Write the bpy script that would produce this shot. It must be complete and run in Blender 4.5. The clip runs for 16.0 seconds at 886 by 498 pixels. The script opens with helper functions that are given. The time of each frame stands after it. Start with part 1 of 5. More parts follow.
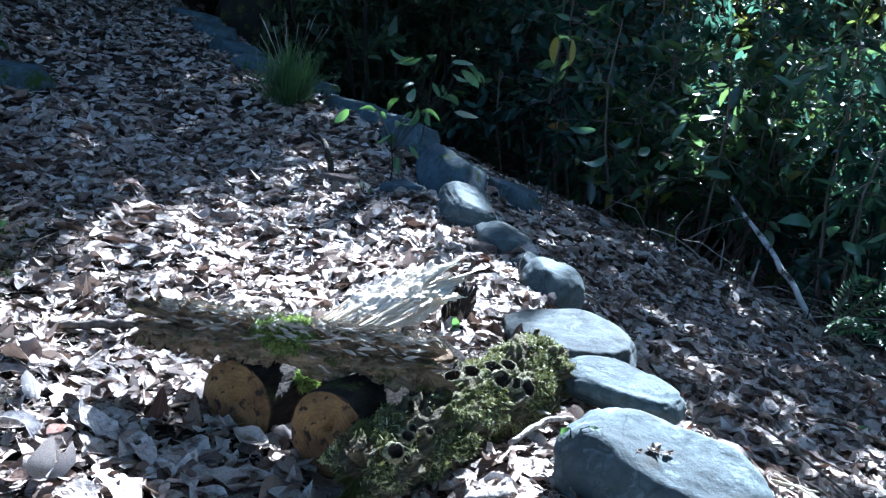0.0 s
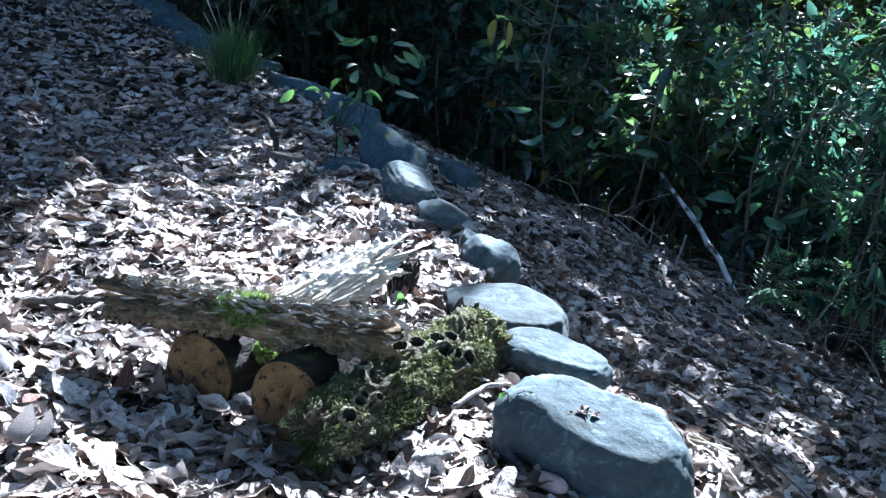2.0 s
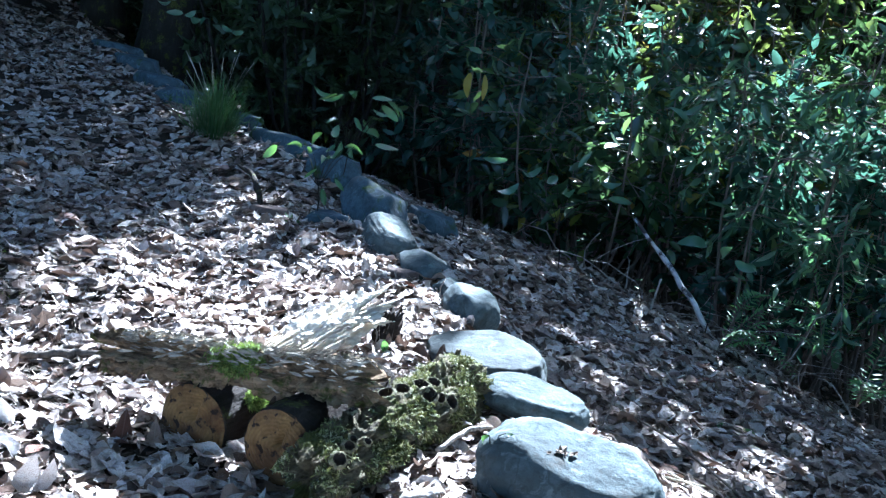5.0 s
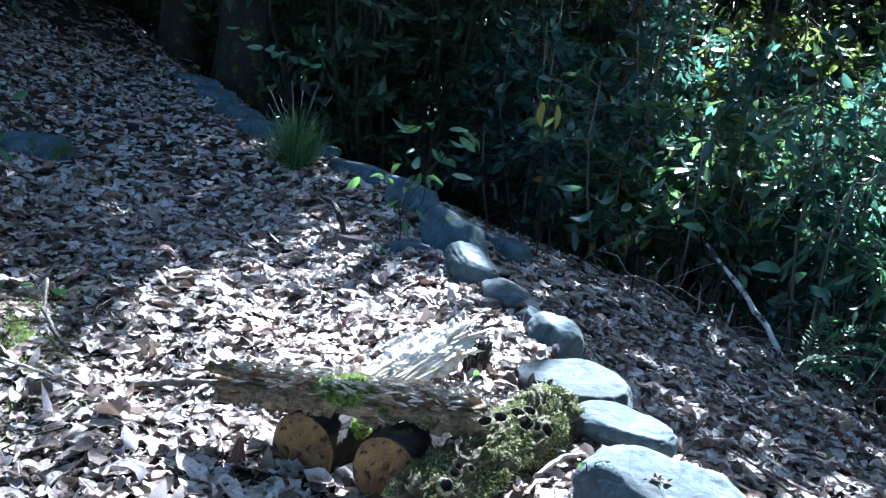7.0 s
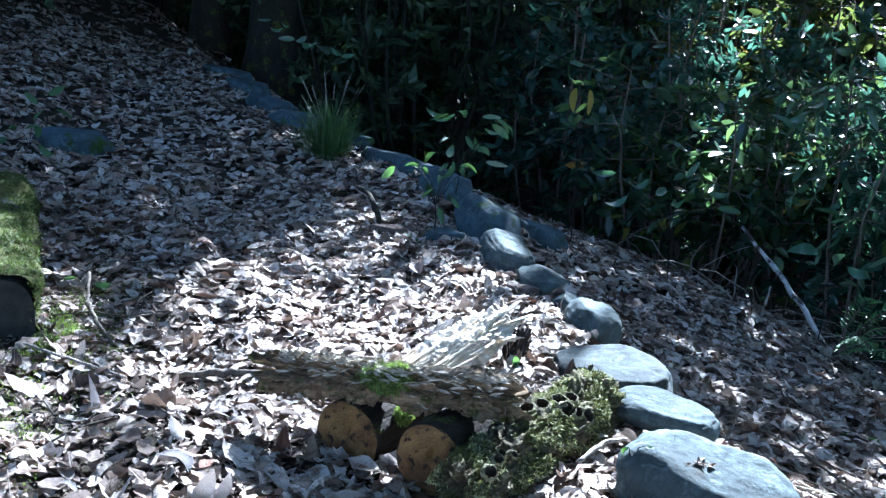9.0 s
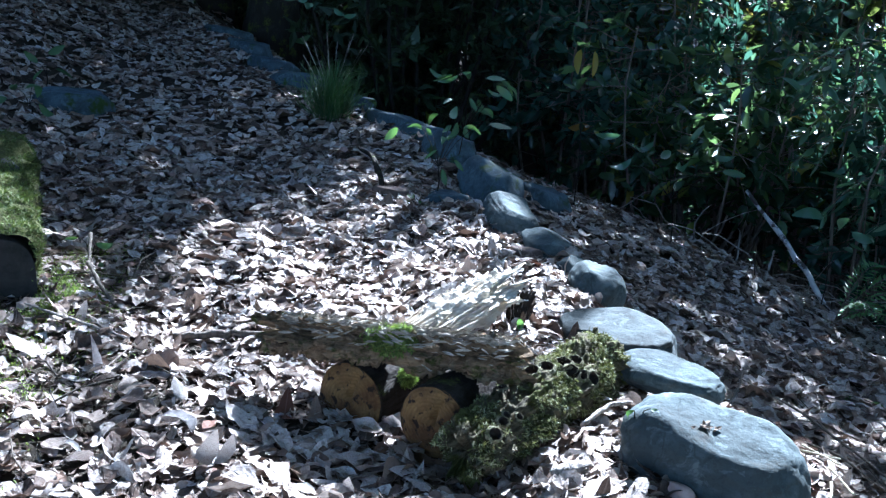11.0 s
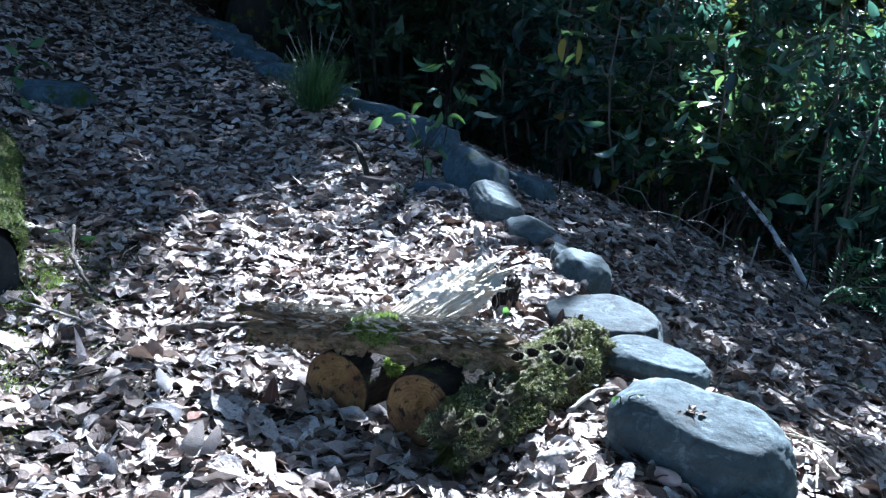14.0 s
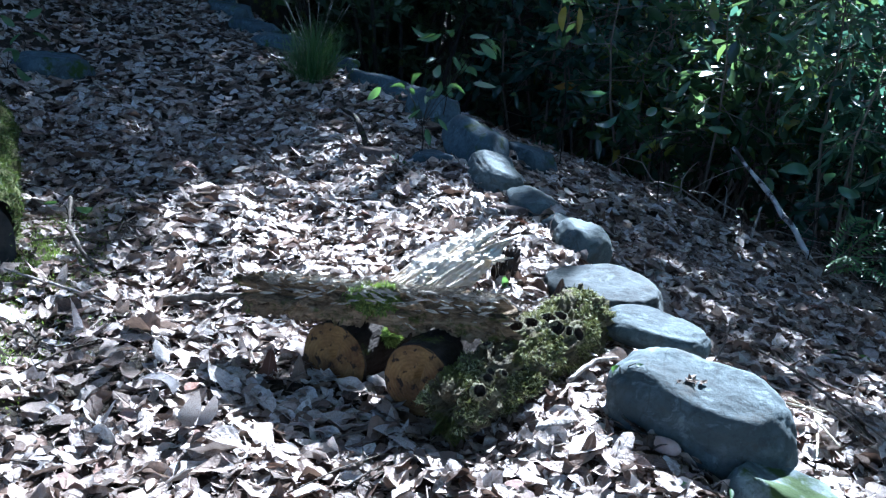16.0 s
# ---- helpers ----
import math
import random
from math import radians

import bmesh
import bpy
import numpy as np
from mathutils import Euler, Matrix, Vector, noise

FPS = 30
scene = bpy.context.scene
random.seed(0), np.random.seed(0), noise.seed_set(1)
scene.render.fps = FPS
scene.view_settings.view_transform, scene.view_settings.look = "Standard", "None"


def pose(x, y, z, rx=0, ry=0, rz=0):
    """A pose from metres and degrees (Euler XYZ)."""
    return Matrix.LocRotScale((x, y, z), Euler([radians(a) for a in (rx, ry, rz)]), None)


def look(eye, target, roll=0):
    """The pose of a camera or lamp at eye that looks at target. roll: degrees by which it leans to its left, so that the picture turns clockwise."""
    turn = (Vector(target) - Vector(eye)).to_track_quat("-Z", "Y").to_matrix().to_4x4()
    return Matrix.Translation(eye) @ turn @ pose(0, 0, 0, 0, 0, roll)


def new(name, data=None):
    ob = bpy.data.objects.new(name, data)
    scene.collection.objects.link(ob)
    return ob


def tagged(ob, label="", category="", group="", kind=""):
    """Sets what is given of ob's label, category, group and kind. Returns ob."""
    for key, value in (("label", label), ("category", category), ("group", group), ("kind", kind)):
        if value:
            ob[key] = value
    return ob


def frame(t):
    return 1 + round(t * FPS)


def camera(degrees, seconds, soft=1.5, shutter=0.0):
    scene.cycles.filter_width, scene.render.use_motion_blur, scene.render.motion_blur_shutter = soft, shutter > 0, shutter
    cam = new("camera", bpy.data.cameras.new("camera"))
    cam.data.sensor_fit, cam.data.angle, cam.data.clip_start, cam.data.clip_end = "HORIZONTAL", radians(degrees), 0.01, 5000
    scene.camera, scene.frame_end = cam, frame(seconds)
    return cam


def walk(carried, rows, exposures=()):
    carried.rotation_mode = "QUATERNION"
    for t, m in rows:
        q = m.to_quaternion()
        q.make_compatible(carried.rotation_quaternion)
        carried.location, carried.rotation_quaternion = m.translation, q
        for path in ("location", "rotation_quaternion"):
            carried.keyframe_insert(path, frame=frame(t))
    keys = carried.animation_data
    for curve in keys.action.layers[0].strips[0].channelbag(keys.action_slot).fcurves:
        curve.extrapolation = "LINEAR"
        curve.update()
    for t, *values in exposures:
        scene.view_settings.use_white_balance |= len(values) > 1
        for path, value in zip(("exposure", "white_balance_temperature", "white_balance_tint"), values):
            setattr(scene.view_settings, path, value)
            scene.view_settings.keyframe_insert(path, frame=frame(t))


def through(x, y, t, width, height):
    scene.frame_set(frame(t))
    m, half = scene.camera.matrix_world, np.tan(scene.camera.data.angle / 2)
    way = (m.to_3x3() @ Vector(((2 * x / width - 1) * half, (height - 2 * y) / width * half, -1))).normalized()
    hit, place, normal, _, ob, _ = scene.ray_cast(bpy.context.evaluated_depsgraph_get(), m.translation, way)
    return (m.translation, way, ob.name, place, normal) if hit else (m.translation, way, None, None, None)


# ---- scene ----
cam = camera(43.7, 16.0, 1.3)
PATH = [
    (0, (0.204, -0.205, 1.258), (0.136, 1.723, 0.733), 7.0),
    (0.5, (0.211, -0.233, 1.266), (0.185, 1.699, 0.75), 6.9),
    (1, (0.202, -0.289, 1.288), (0.194, 1.64, 0.761), 7.0),
    (1.5, (0.186, -0.358, 1.318), (0.221, 1.569, 0.783), 7.8),
    (2, (0.182, -0.398, 1.329), (0.234, 1.521, 0.769), 7.9),
    (2.5, (0.187, -0.405, 1.332), (0.223, 1.515, 0.772), 7.6),
    (3, (0.196, -0.419, 1.345), (0.25, 1.506, 0.804), 7.4),
    (3.2, (0.2, -0.427, 1.352), (0.276, 1.503, 0.833), 7.7),
    (5.3, (0.159, -0.534, 1.389), (0.236, 1.409, 0.92), 7.1),
    (5.5, (0.153, -0.534, 1.399), (0.212, 1.411, 0.937), 6.9),
    (6, (0.124, -0.56, 1.416), (0.176, 1.394, 0.993), 5.7),
    (6.5, (0.044, -0.618, 1.436), (0.034, 1.345, 1.054), 6.5),
    (7, (0.063, -0.656, 1.439), (0.034, 1.292, 0.985), 6.1),
    (7.5, (0.055, -0.672, 1.449), (-0.002, 1.269, 0.968), 3.7),
    (8, (0.035, -0.674, 1.453), (-0.049, 1.267, 0.978), 4.6),
    (8.5, (0.035, -0.676, 1.449), (-0.057, 1.268, 0.986), 4.4),
    (9, (0.04, -0.671, 1.442), (-0.042, 1.269, 0.961), 4.8),
    (11.5, (0.028, -0.646, 1.428), (-0.049, 1.276, 0.881), 5.1),
    (12, (0.034, -0.648, 1.429), (-0.048, 1.274, 0.884), 4.9),
    (12.5, (0.038, -0.648, 1.427), (-0.033, 1.274, 0.877), 4.7),
    (13, (0.039, -0.647, 1.423), (-0.03, 1.274, 0.873), 4.4),
    (13.5, (0.034, -0.642, 1.42), (-0.026, 1.278, 0.866), 4.7),
    (14, (0.036, -0.642, 1.419), (-0.016, 1.278, 0.861), 4.7),
    (14.5, (0.043, -0.643, 1.419), (-0.013, 1.276, 0.859), 4.5),
    (15, (0.04, -0.637, 1.419), (-0.019, 1.281, 0.853), 4.4),
    (15.5, (0.043, -0.635, 1.415), (-0.014, 1.279, 0.838), 4.3),
    (16, (0.046, -0.621, 1.404), (-0.005, 1.285, 0.799), 4.5),
]
EXPOSURES = [(0, 3.1, 4830, 9), (3.2, 3.18, 4840, 9), (5.5, 3.46, 4820, 8), (6.5, 3.54, 4800, 8), (7, 3.48, 4820, 8), (8, 3.27, 4820, 8), (9, 3.2, 4820, 8), (11.5, 2.91, 4850, 9), (16, 2.88, 4840, 9)]
walk(cam, [(t, look(eye, target, roll)) for t, eye, target, roll in PATH], EXPOSURES)

# ---- light ----
SUN = Vector((0.22, 0.79, 0.575)).normalized()
world = bpy.data.worlds.new("world")
scene.world = world
world.use_nodes = True
wn = world.node_tree
sky = wn.nodes.new("ShaderNodeTexSky")
sky.sky_type, sky.sun_disc = "NISHITA", False
sky.sun_elevation, sky.sun_rotation = math.asin(SUN.z), math.atan2(SUN.x, SUN.y)
wn.nodes["Background"].inputs["Strength"].default_value = 0.064
wn.links.new(sky.outputs[0], wn.nodes["Background"].inputs["Color"])
sun_data = bpy.data.lights.new("sun", "SUN")
sun_data.energy, sun_data.angle, sun_data.color = 5.0, radians(0.53), (1.0, 0.94, 0.86)
sun = new("sun", sun_data)
sun.matrix_world = look(SUN * 30, (0, 0, 0))


# ---- materials ----
class Nodes:
    """A short way to wire a node material."""

    def __init__(self, name):
        self.mat = bpy.data.materials.new(name)
        self.mat.use_nodes = True
        self.tree = self.mat.node_tree
        self.bsdf = self.tree.nodes["Principled BSDF"]
        self.out = self.tree.nodes["Material Output"]

    def add(self, kind, **props):
        n = self.tree.nodes.new("ShaderNode" + kind)
        for k, v in props.items():
            if k == "blend":
                n.blend_type = v
            elif k == "op":
                n.operation = v
            elif k == "data":
                n.data_type = v
            elif k == "kind":
                n.noise_dimensions = v
            elif k == "feature":
                n.feature = v
        return n

    def link(self, a, b):
        self.tree.links.new(a, b)

    def coords(self, scale=(1, 1, 1)):
        tc, mp = self.add("TexCoord"), self.add("Mapping")
        mp.inputs["Scale"].default_value = scale
        self.link(tc.outputs["Object"], mp.inputs["Vector"])
        return mp.outputs[0]

    def noise(self, vec, scale, detail=4.0, rough=0.6, distort=0.0):
        n = self.add("TexNoise")
        for k, v in (("Scale", scale), ("Detail", detail), ("Roughness", rough), ("Distortion", distort)):
            n.inputs[k].default_value = v
        if vec:
            self.link(vec, n.inputs["Vector"])
        return n.outputs["Fac"]

    def ramp(self, fac, stops, constant=False):
        r = self.add("ValToRGB")
        if constant:
            r.color_ramp.interpolation = "CONSTANT"
        while len(r.color_ramp.elements) < len(stops):
            r.color_ramp.elements.new(0.5)
        for e, (p, c) in zip(r.color_ramp.elements, stops):
            e.position = p
            e.color = (*c, 1) if len(c) == 3 else c
        self.link(fac, r.inputs[0])
        return r.outputs[0]

    def mix(self, fac, a, b, blend="MIX"):
        m = self.add("Mix", data="RGBA", blend=blend)
        if isinstance(fac, (int, float)):
            m.inputs[0].default_value = fac
        else:
            self.link(fac, m.inputs[0])
        for sock, v in ((m.inputs[6], a), (m.inputs[7], b)):
            if isinstance(v, tuple):
                sock.default_value = (*v, 1)
            else:
                self.link(v, sock)
        return m.outputs[2]

    def math(self, op, a, b=0.0):
        m = self.add("Math", op=op)
        for sock, v in ((m.inputs[0], a), (m.inputs[1], b)):
            if isinstance(v, (int, float)):
                sock.default_value = v
            else:
                self.link(v, sock)
        return m.outputs[0]

    def island(self):
        return self.add("NewGeometry").outputs["Random Per Island"]

    def colour(self, c):
        if isinstance(c, tuple):
            self.bsdf.inputs["Base Color"].default_value = (*c, 1)
        else:
            self.link(c, self.bsdf.inputs["Base Color"])

    def rough(self, v, spec=0.5):
        if isinstance(v, (int, float)):
            self.bsdf.inputs["Roughness"].default_value = v
        else:
            self.link(v, self.bsdf.inputs["Roughness"])
        self.bsdf.inputs["Specular IOR Level"].default_value = spec

    def bump(self, height, strength=0.5, dist=0.01):
        b = self.add("Bump")
        b.inputs["Strength"].default_value, b.inputs["Distance"].default_value = strength, dist
        self.link(height, b.inputs["Height"])
        self.link(b.outputs[0], self.bsdf.inputs["Normal"])
        return b.outputs[0]

    def thin(self, colour, amount, normal=None):
        """Lets light through, as a leaf does."""
        tr, mx = self.add("BsdfTranslucent"), self.add("MixShader")
        if isinstance(colour, tuple):
            tr.inputs[0].default_value = (*colour, 1)
        else:
            self.link(colour, tr.inputs[0])
        mx.inputs[0].default_value = amount
        self.link(self.bsdf.outputs[0], mx.inputs[1])
        self.link(tr.outputs[0], mx.inputs[2])
        self.link(mx.outputs[0], self.out.inputs["Surface"])
        if normal:
            self.link(normal, tr.inputs["Normal"])


def mat_soil():
    n = Nodes("forest_soil")
    v = n.coords()
    big, fine = n.noise(v, 1.3, 5), n.noise(v, 60, 6, 0.7)
    c = n.ramp(fine, [(0.25, (0.012, 0.009, 0.007)), (0.5, (0.045, 0.034, 0.027)), (0.75, (0.13, 0.105, 0.085))])
    n.colour(n.mix(n.ramp(big, [(0.4, (0, 0, 0)), (0.62, (1, 1, 1))]), c, (0.06, 0.05, 0.035)))
    n.rough(0.95, 0.2)
    n.bump(n.math("ADD", fine, n.noise(v, 260, 3)), 0.9, 0.02)
    return n.mat


def mat_litter(name, stops, let=0.12, single=False):
    """Dry fallen leaves: each one its own tone, with a paler midrib, side veins and blotches."""
    n = Nodes(name)
    uv = n.add("UVMap")
    sep = n.add("SeparateXYZ")
    n.link(uv.outputs[0], sep.inputs[0])
    u = n.math("ABSOLUTE", n.math("SUBTRACT", sep.outputs[0], 0.5))
    isl = n.add("ObjectInfo").outputs["Random"] if single else n.island()
    c = n.ramp(isl, stops)
    blot = n.noise(n.coords(), 45, 4, 0.65)
    c = n.mix(n.ramp(blot, [(0.47, (0, 0, 0)), (0.66, (0.7, 0.7, 0.7))]), c, (0.12, 0.08, 0.06))
    ribs = n.math("SINE", n.math("MULTIPLY", n.math("SUBTRACT", sep.outputs[1], n.math("MULTIPLY", u, 0.9)), 75.0))
    mid = n.ramp(u, [(0.0, (1, 1, 1)), (0.045, (0, 0, 0))])
    grain = n.noise(n.coords(), 260, 3, 0.7)
    c = n.mix(n.ramp(grain, [(0.45, (0, 0, 0)), (0.7, (0.45, 0.45, 0.45))]), c, (0.16, 0.115, 0.09))
    c = n.mix(n.math("MULTIPLY", mid, 0.15), c, (0.5, 0.43, 0.36))
    n.colour(c)
    n.rough(n.ramp(isl, [(0.0, (0.45, 0.45, 0.45)), (1.0, (0.75, 0.75, 0.75))]), 0.35)
    nm = n.bump(n.math("ADD", n.math("MULTIPLY", ribs, 0.025), n.math("ADD", n.math("MULTIPLY", mid, 0.6), n.math("ADD", n.math("MULTIPLY", blot, 2.2), n.math("MULTIPLY", n.noise(n.coords(), 110, 4, 0.7), 0.8)))), 0.55, 0.005)
    n.thin(c, let, nm)
    return n.mat


def mat_leaf(name, stops, rough=0.32, let=0.3, through=(0.16, 0.30, 0.03)):
    """Living glossy leaves."""
    n = Nodes(name)
    isl = n.island()
    c = n.ramp(isl, stops)
    spots = n.noise(n.coords(), 30, 3)
    c = n.mix(0.35, c, n.mix(spots, c, (0.02, 0.035, 0.02)))
    n.colour(c)
    n.rough(rough, 0.8)
    nm = n.bump(n.noise(n.coords(), 120, 2), 0.25, 0.004)
    n.thin(n.mix(0.5, c, through), let, nm)
    return n.mat


def mat_stone(name, light, dark, moss=0.0):
    n = Nodes(name)
    v = n.coords()
    oi = n.add("ObjectInfo")
    shift = n.add("VectorMath", op="ADD")
    n.link(v, shift.inputs[0])
    n.link(oi.outputs["Random"], shift.inputs[1])
    v = shift.outputs[0]
    big, mid, fine = n.noise(v, 5, 5, 0.6, 0.4), n.noise(v, 22, 6, 0.7), n.noise(v, 130, 4, 0.7)
    c = n.ramp(mid, [(0.25, dark), (0.5, light), (0.8, tuple(min(1, x * 1.25) for x in light))])
    c = n.mix(n.ramp(big, [(0.46, (0, 0, 0)), (0.6, (0.8, 0.8, 0.8))]), c, tuple(x * 0.55 for x in light))
    c = n.mix(n.ramp(n.noise(v, 48, 6, 0.75, 0.5), [(0.52, (0, 0, 0)), (0.66, (0.75, 0.75, 0.75))]), c, tuple(x * 0.45 for x in light))
    c = n.mix(n.ramp(n.noise(v, 14, 5, 0.7, 0.8), [(0.56, (0, 0, 0)), (0.63, (0.55, 0.55, 0.55))]), c, tuple(min(1, x * 1.6 + 0.02) for x in light))
    vein = n.noise(v, 3.2, 3, 0.5, 1.2)
    c = n.mix(n.ramp(vein, [(0.485, (0, 0, 0)), (0.5, (0.5, 0.5, 0.5)), (0.515, (0, 0, 0))]), c, dark)
    c = n.mix(n.ramp(fine, [(0.55, (0, 0, 0)), (0.75, (0.6, 0.6, 0.6))]), c, dark)
    c = n.mix(n.ramp(n.noise(v, 9, 7, 0.75, 0.3), [(0.56, (0, 0, 0)), (0.68, (0.6, 0.6, 0.6))]), c, (0.05, 0.042, 0.03))
    if moss:
        m = n.ramp(n.noise(v, 7, 5), [(0.62 - moss, (0, 0, 0)), (0.7 - moss, (1, 1, 1))])
        c = n.mix(m, c, (0.035, 0.06, 0.015))
    n.colour(c)
    n.rough(0.9, 0.15)
    n.bump(n.math("ADD", n.math("ADD", mid, n.math("MULTIPLY", big, 1.5)), n.math("MULTIPLY", fine, 0.12)), 0.42, 0.016)
    return n.mat


def mat_bark(name, moss, tone=(0.16, 0.13, 0.10), dark=(0.03, 0.024, 0.018), along=(18, 18, 3)):
    """Bark with furrows along the log (object z) and moss in patches."""
    n = Nodes(name)
    v, r = n.coords(), n.coords(along)
    fur, fine = n.noise(r, 2.2, 7, 0.7, 0.5), n.noise(v, 90, 5, 0.7)
    c = n.ramp(fur, [(0.3, dark), (0.52, tone), (0.75, tuple(x * 1.9 for x in tone))])
    c = n.mix(n.ramp(n.noise(v, 9, 4), [(0.56, (0, 0, 0)), (0.68, (0.55, 0.55, 0.55))]), c, tuple(min(0.34, x * 2.0) for x in tone))
    if moss:
        green = n.ramp(fine, [(0.3, (0.035, 0.042, 0.01)), (0.55, (0.09, 0.10, 0.026)), (0.8, (0.18, 0.185, 0.06))])
        m = n.ramp(n.math("ADD", n.noise(v, 8, 6, 0.7), n.math("MULTIPLY", fine, 0.15)), [(0.68 - moss, (0, 0, 0)), (0.76 - moss, (1, 1, 1))])
        c = n.mix(m, c, green)
    n.colour(c)
    n.rough(0.92, 0.2)
    n.bump(n.math("ADD", fur, n.math("MULTIPLY", fine, 0.6)), 1.0, 0.02)
    return n.mat


def mat_cut():
    """A sawn log end: orange-tan wood with rings, cracks and rot spots (object z along the log)."""
    n = Nodes("sawn_wood")
    v = n.coords((1, 1, 0.02))
    w = n.add("TexWave")
    w.wave_type, w.rings_direction = "RINGS", "Z"
    for k, x in (("Scale", 32), ("Distortion", 3.0), ("Detail", 3)):
        w.inputs[k].default_value = x
    n.link(v, w.inputs["Vector"])
    blot, spot = n.noise(v, 7, 5, 0.7), n.noise(v, 34, 3, 0.6)
    c = n.mix(n.math("MULTIPLY", w.outputs["Fac"], 0.3), (0.20, 0.122, 0.042), (0.31, 0.20, 0.08))
    c = n.mix(n.ramp(blot, [(0.36, (0, 0, 0)), (0.58, (0.95, 0.95, 0.95))]), c, (0.078, 0.038, 0.014))
    c = n.mix(n.ramp(spot, [(0.56, (0, 0, 0)), (0.63, (1, 1, 1))]), c, (0.02, 0.012, 0.008))
    n.colour(c)
    n.rough(0.8, 0.25)
    n.bump(n.math("ADD", n.math("MULTIPLY", w.outputs["Fac"], 0.2), n.math("ADD", blot, n.math("MULTIPLY", spot, -1.5))), 0.6, 0.008)
    return n.mat


def mat_wood(name, a, b, scale=(60, 60, 4), rough=0.85):
    """Weathered wood with grain along object z."""
    n = Nodes(name)
    g, f = n.noise(n.coords(scale), 1.0, 6, 0.7, 0.6), n.noise(n.coords(), 25, 4)
    c = n.ramp(g, [(0.3, a), (0.6, b), (0.85, tuple(min(0.9, x * 1.25) for x in b))])
    c = n.mix(n.ramp(f, [(0.55, (0, 0, 0)), (0.75, (0.6, 0.6, 0.6))]), c, a)
    n.colour(c)
    n.rough(rough, 0.25)
    n.bump(g, 0.9, 0.01)
    return n.mat


def mat_plain(name, a, b, scale, rough=0.8, bump=0.4, dist=0.005):
    n = Nodes(name)
    f = n.noise(n.coords(), scale, 5, 0.65)
    n.colour(n.ramp(f, [(0.3, a), (0.7, b)]))
    n.rough(rough, 0.3)
    n.bump(f, bump, dist)
    return n.mat


SOIL = mat_soil()
TONES = [(0.0, (0.03, 0.02, 0.015)), (0.15, (0.11, 0.066, 0.045)), (0.3, (0.26, 0.18, 0.13)), (0.46, (0.41, 0.325, 0.265)),
         (0.68, (0.50, 0.43, 0.38)), (0.9, (0.56, 0.51, 0.47)), (0.965, (0.60, 0.57, 0.54)), (1.0, (0.21, 0.08, 0.04))]
DRY = mat_litter("dry_leaves", TONES)
DRY_ONE = mat_litter("dry_leaf", TONES, single=True)
STONE = mat_stone("grey_green_stone", (0.085, 0.108, 0.112), (0.03, 0.039, 0.041))
STONE_GREY = mat_stone("mottled_grey_stone", (0.062, 0.076, 0.078), (0.022, 0.026, 0.027))
# a bluer stone with a little moss
STONE_DARK = mat_stone("blue_grey_stone", (0.08, 0.113, 0.137), (0.03, 0.041, 0.05), 0.05)
STONE_WET = mat_stone("mossy_blue_stone", (0.14, 0.175, 0.175), (0.05, 0.065, 0.065), 0.12)
BROWN_STONE = mat_stone("brown_stone", (0.17, 0.125, 0.105), (0.06, 0.045, 0.04))
BARK_MOSSY = mat_bark("mossy_bark", 0.12, (0.14, 0.122, 0.075), (0.025, 0.021, 0.013))
BARK_TOP = mat_bark("lichened_bark", 0.07, (0.27, 0.195, 0.12), (0.02, 0.014, 0.01))
BARK_TREE = mat_bark("tree_bark", 0.05, (0.028, 0.026, 0.024), along=(9, 9, 2))
MOSS_BANK = mat_bark("thick_moss", 0.26, (0.06, 0.05, 0.03))
CUT = mat_cut()
BLEACHED = mat_wood("bleached_wood", (0.6, 0.50, 0.38), (0.86, 0.80, 0.68))
GREY_WOOD = mat_wood("grey_wood", (0.12, 0.10, 0.085), (0.42, 0.38, 0.34))
TWIG = mat_wood("twig_bark", (0.05, 0.04, 0.032), (0.19, 0.16, 0.13))
# rotten wood of the stump, and the shade painted inside the log's holes
ROT_AND_SHADE = mat_plain("rotten_wood_and_shade", (0.012, 0.009, 0.007), (0.06, 0.045, 0.035), 40, 0.9, 0.8, 0.01)
GREEN = mat_leaf("evergreen_leaves", [(0.0, (0.010, 0.026, 0.018)), (0.45, (0.022, 0.052, 0.036)), (0.75, (0.042, 0.088, 0.05)), (0.9, (0.09, 0.15, 0.04)), (0.97, (0.19, 0.21, 0.025)), (1.0, (0.34, 0.16, 0.04))], 0.24, 0.36, (0.2, 0.34, 0.1))
GREEN_OLIVE = mat_leaf("olive_leaves", [(0.0, (0.016, 0.028, 0.012)), (0.5, (0.036, 0.066, 0.026)), (0.82, (0.07, 0.11, 0.034)), (0.93, (0.18, 0.17, 0.03)), (1.0, (0.34, 0.16, 0.04))], 0.24, 0.38, (0.24, 0.32, 0.06))
GREEN_BLUE = mat_leaf("blue_green_leaves", [(0.0, (0.010, 0.028, 0.024)), (0.6, (0.024, 0.058, 0.048)), (0.92, (0.052, 0.11, 0.08)), (1.0, (0.15, 0.18, 0.04))], 0.26, 0.36, (0.14, 0.32, 0.2))
GREEN_BRIGHT = mat_leaf("bright_leaves", [(0.0, (0.03, 0.075, 0.026)), (0.5, (0.06, 0.14, 0.04)), (0.9, (0.11, 0.21, 0.05)), (1.0, (0.25, 0.27, 0.04))], 0.28, 0.42, (0.24, 0.46, 0.1))
GREEN_FAR = mat_leaf("forest_leaves", [(0.0, (0.014, 0.032, 0.014)), (0.6, (0.03, 0.065, 0.025)), (1.0, (0.06, 0.11, 0.03))], 0.55, 0.12)
FRESH = mat_leaf("fresh_leaves", [(0.0, (0.035, 0.10, 0.045)), (0.6, (0.075, 0.17, 0.065)), (1.0, (0.17, 0.27, 0.09))], 0.45, 0.35)
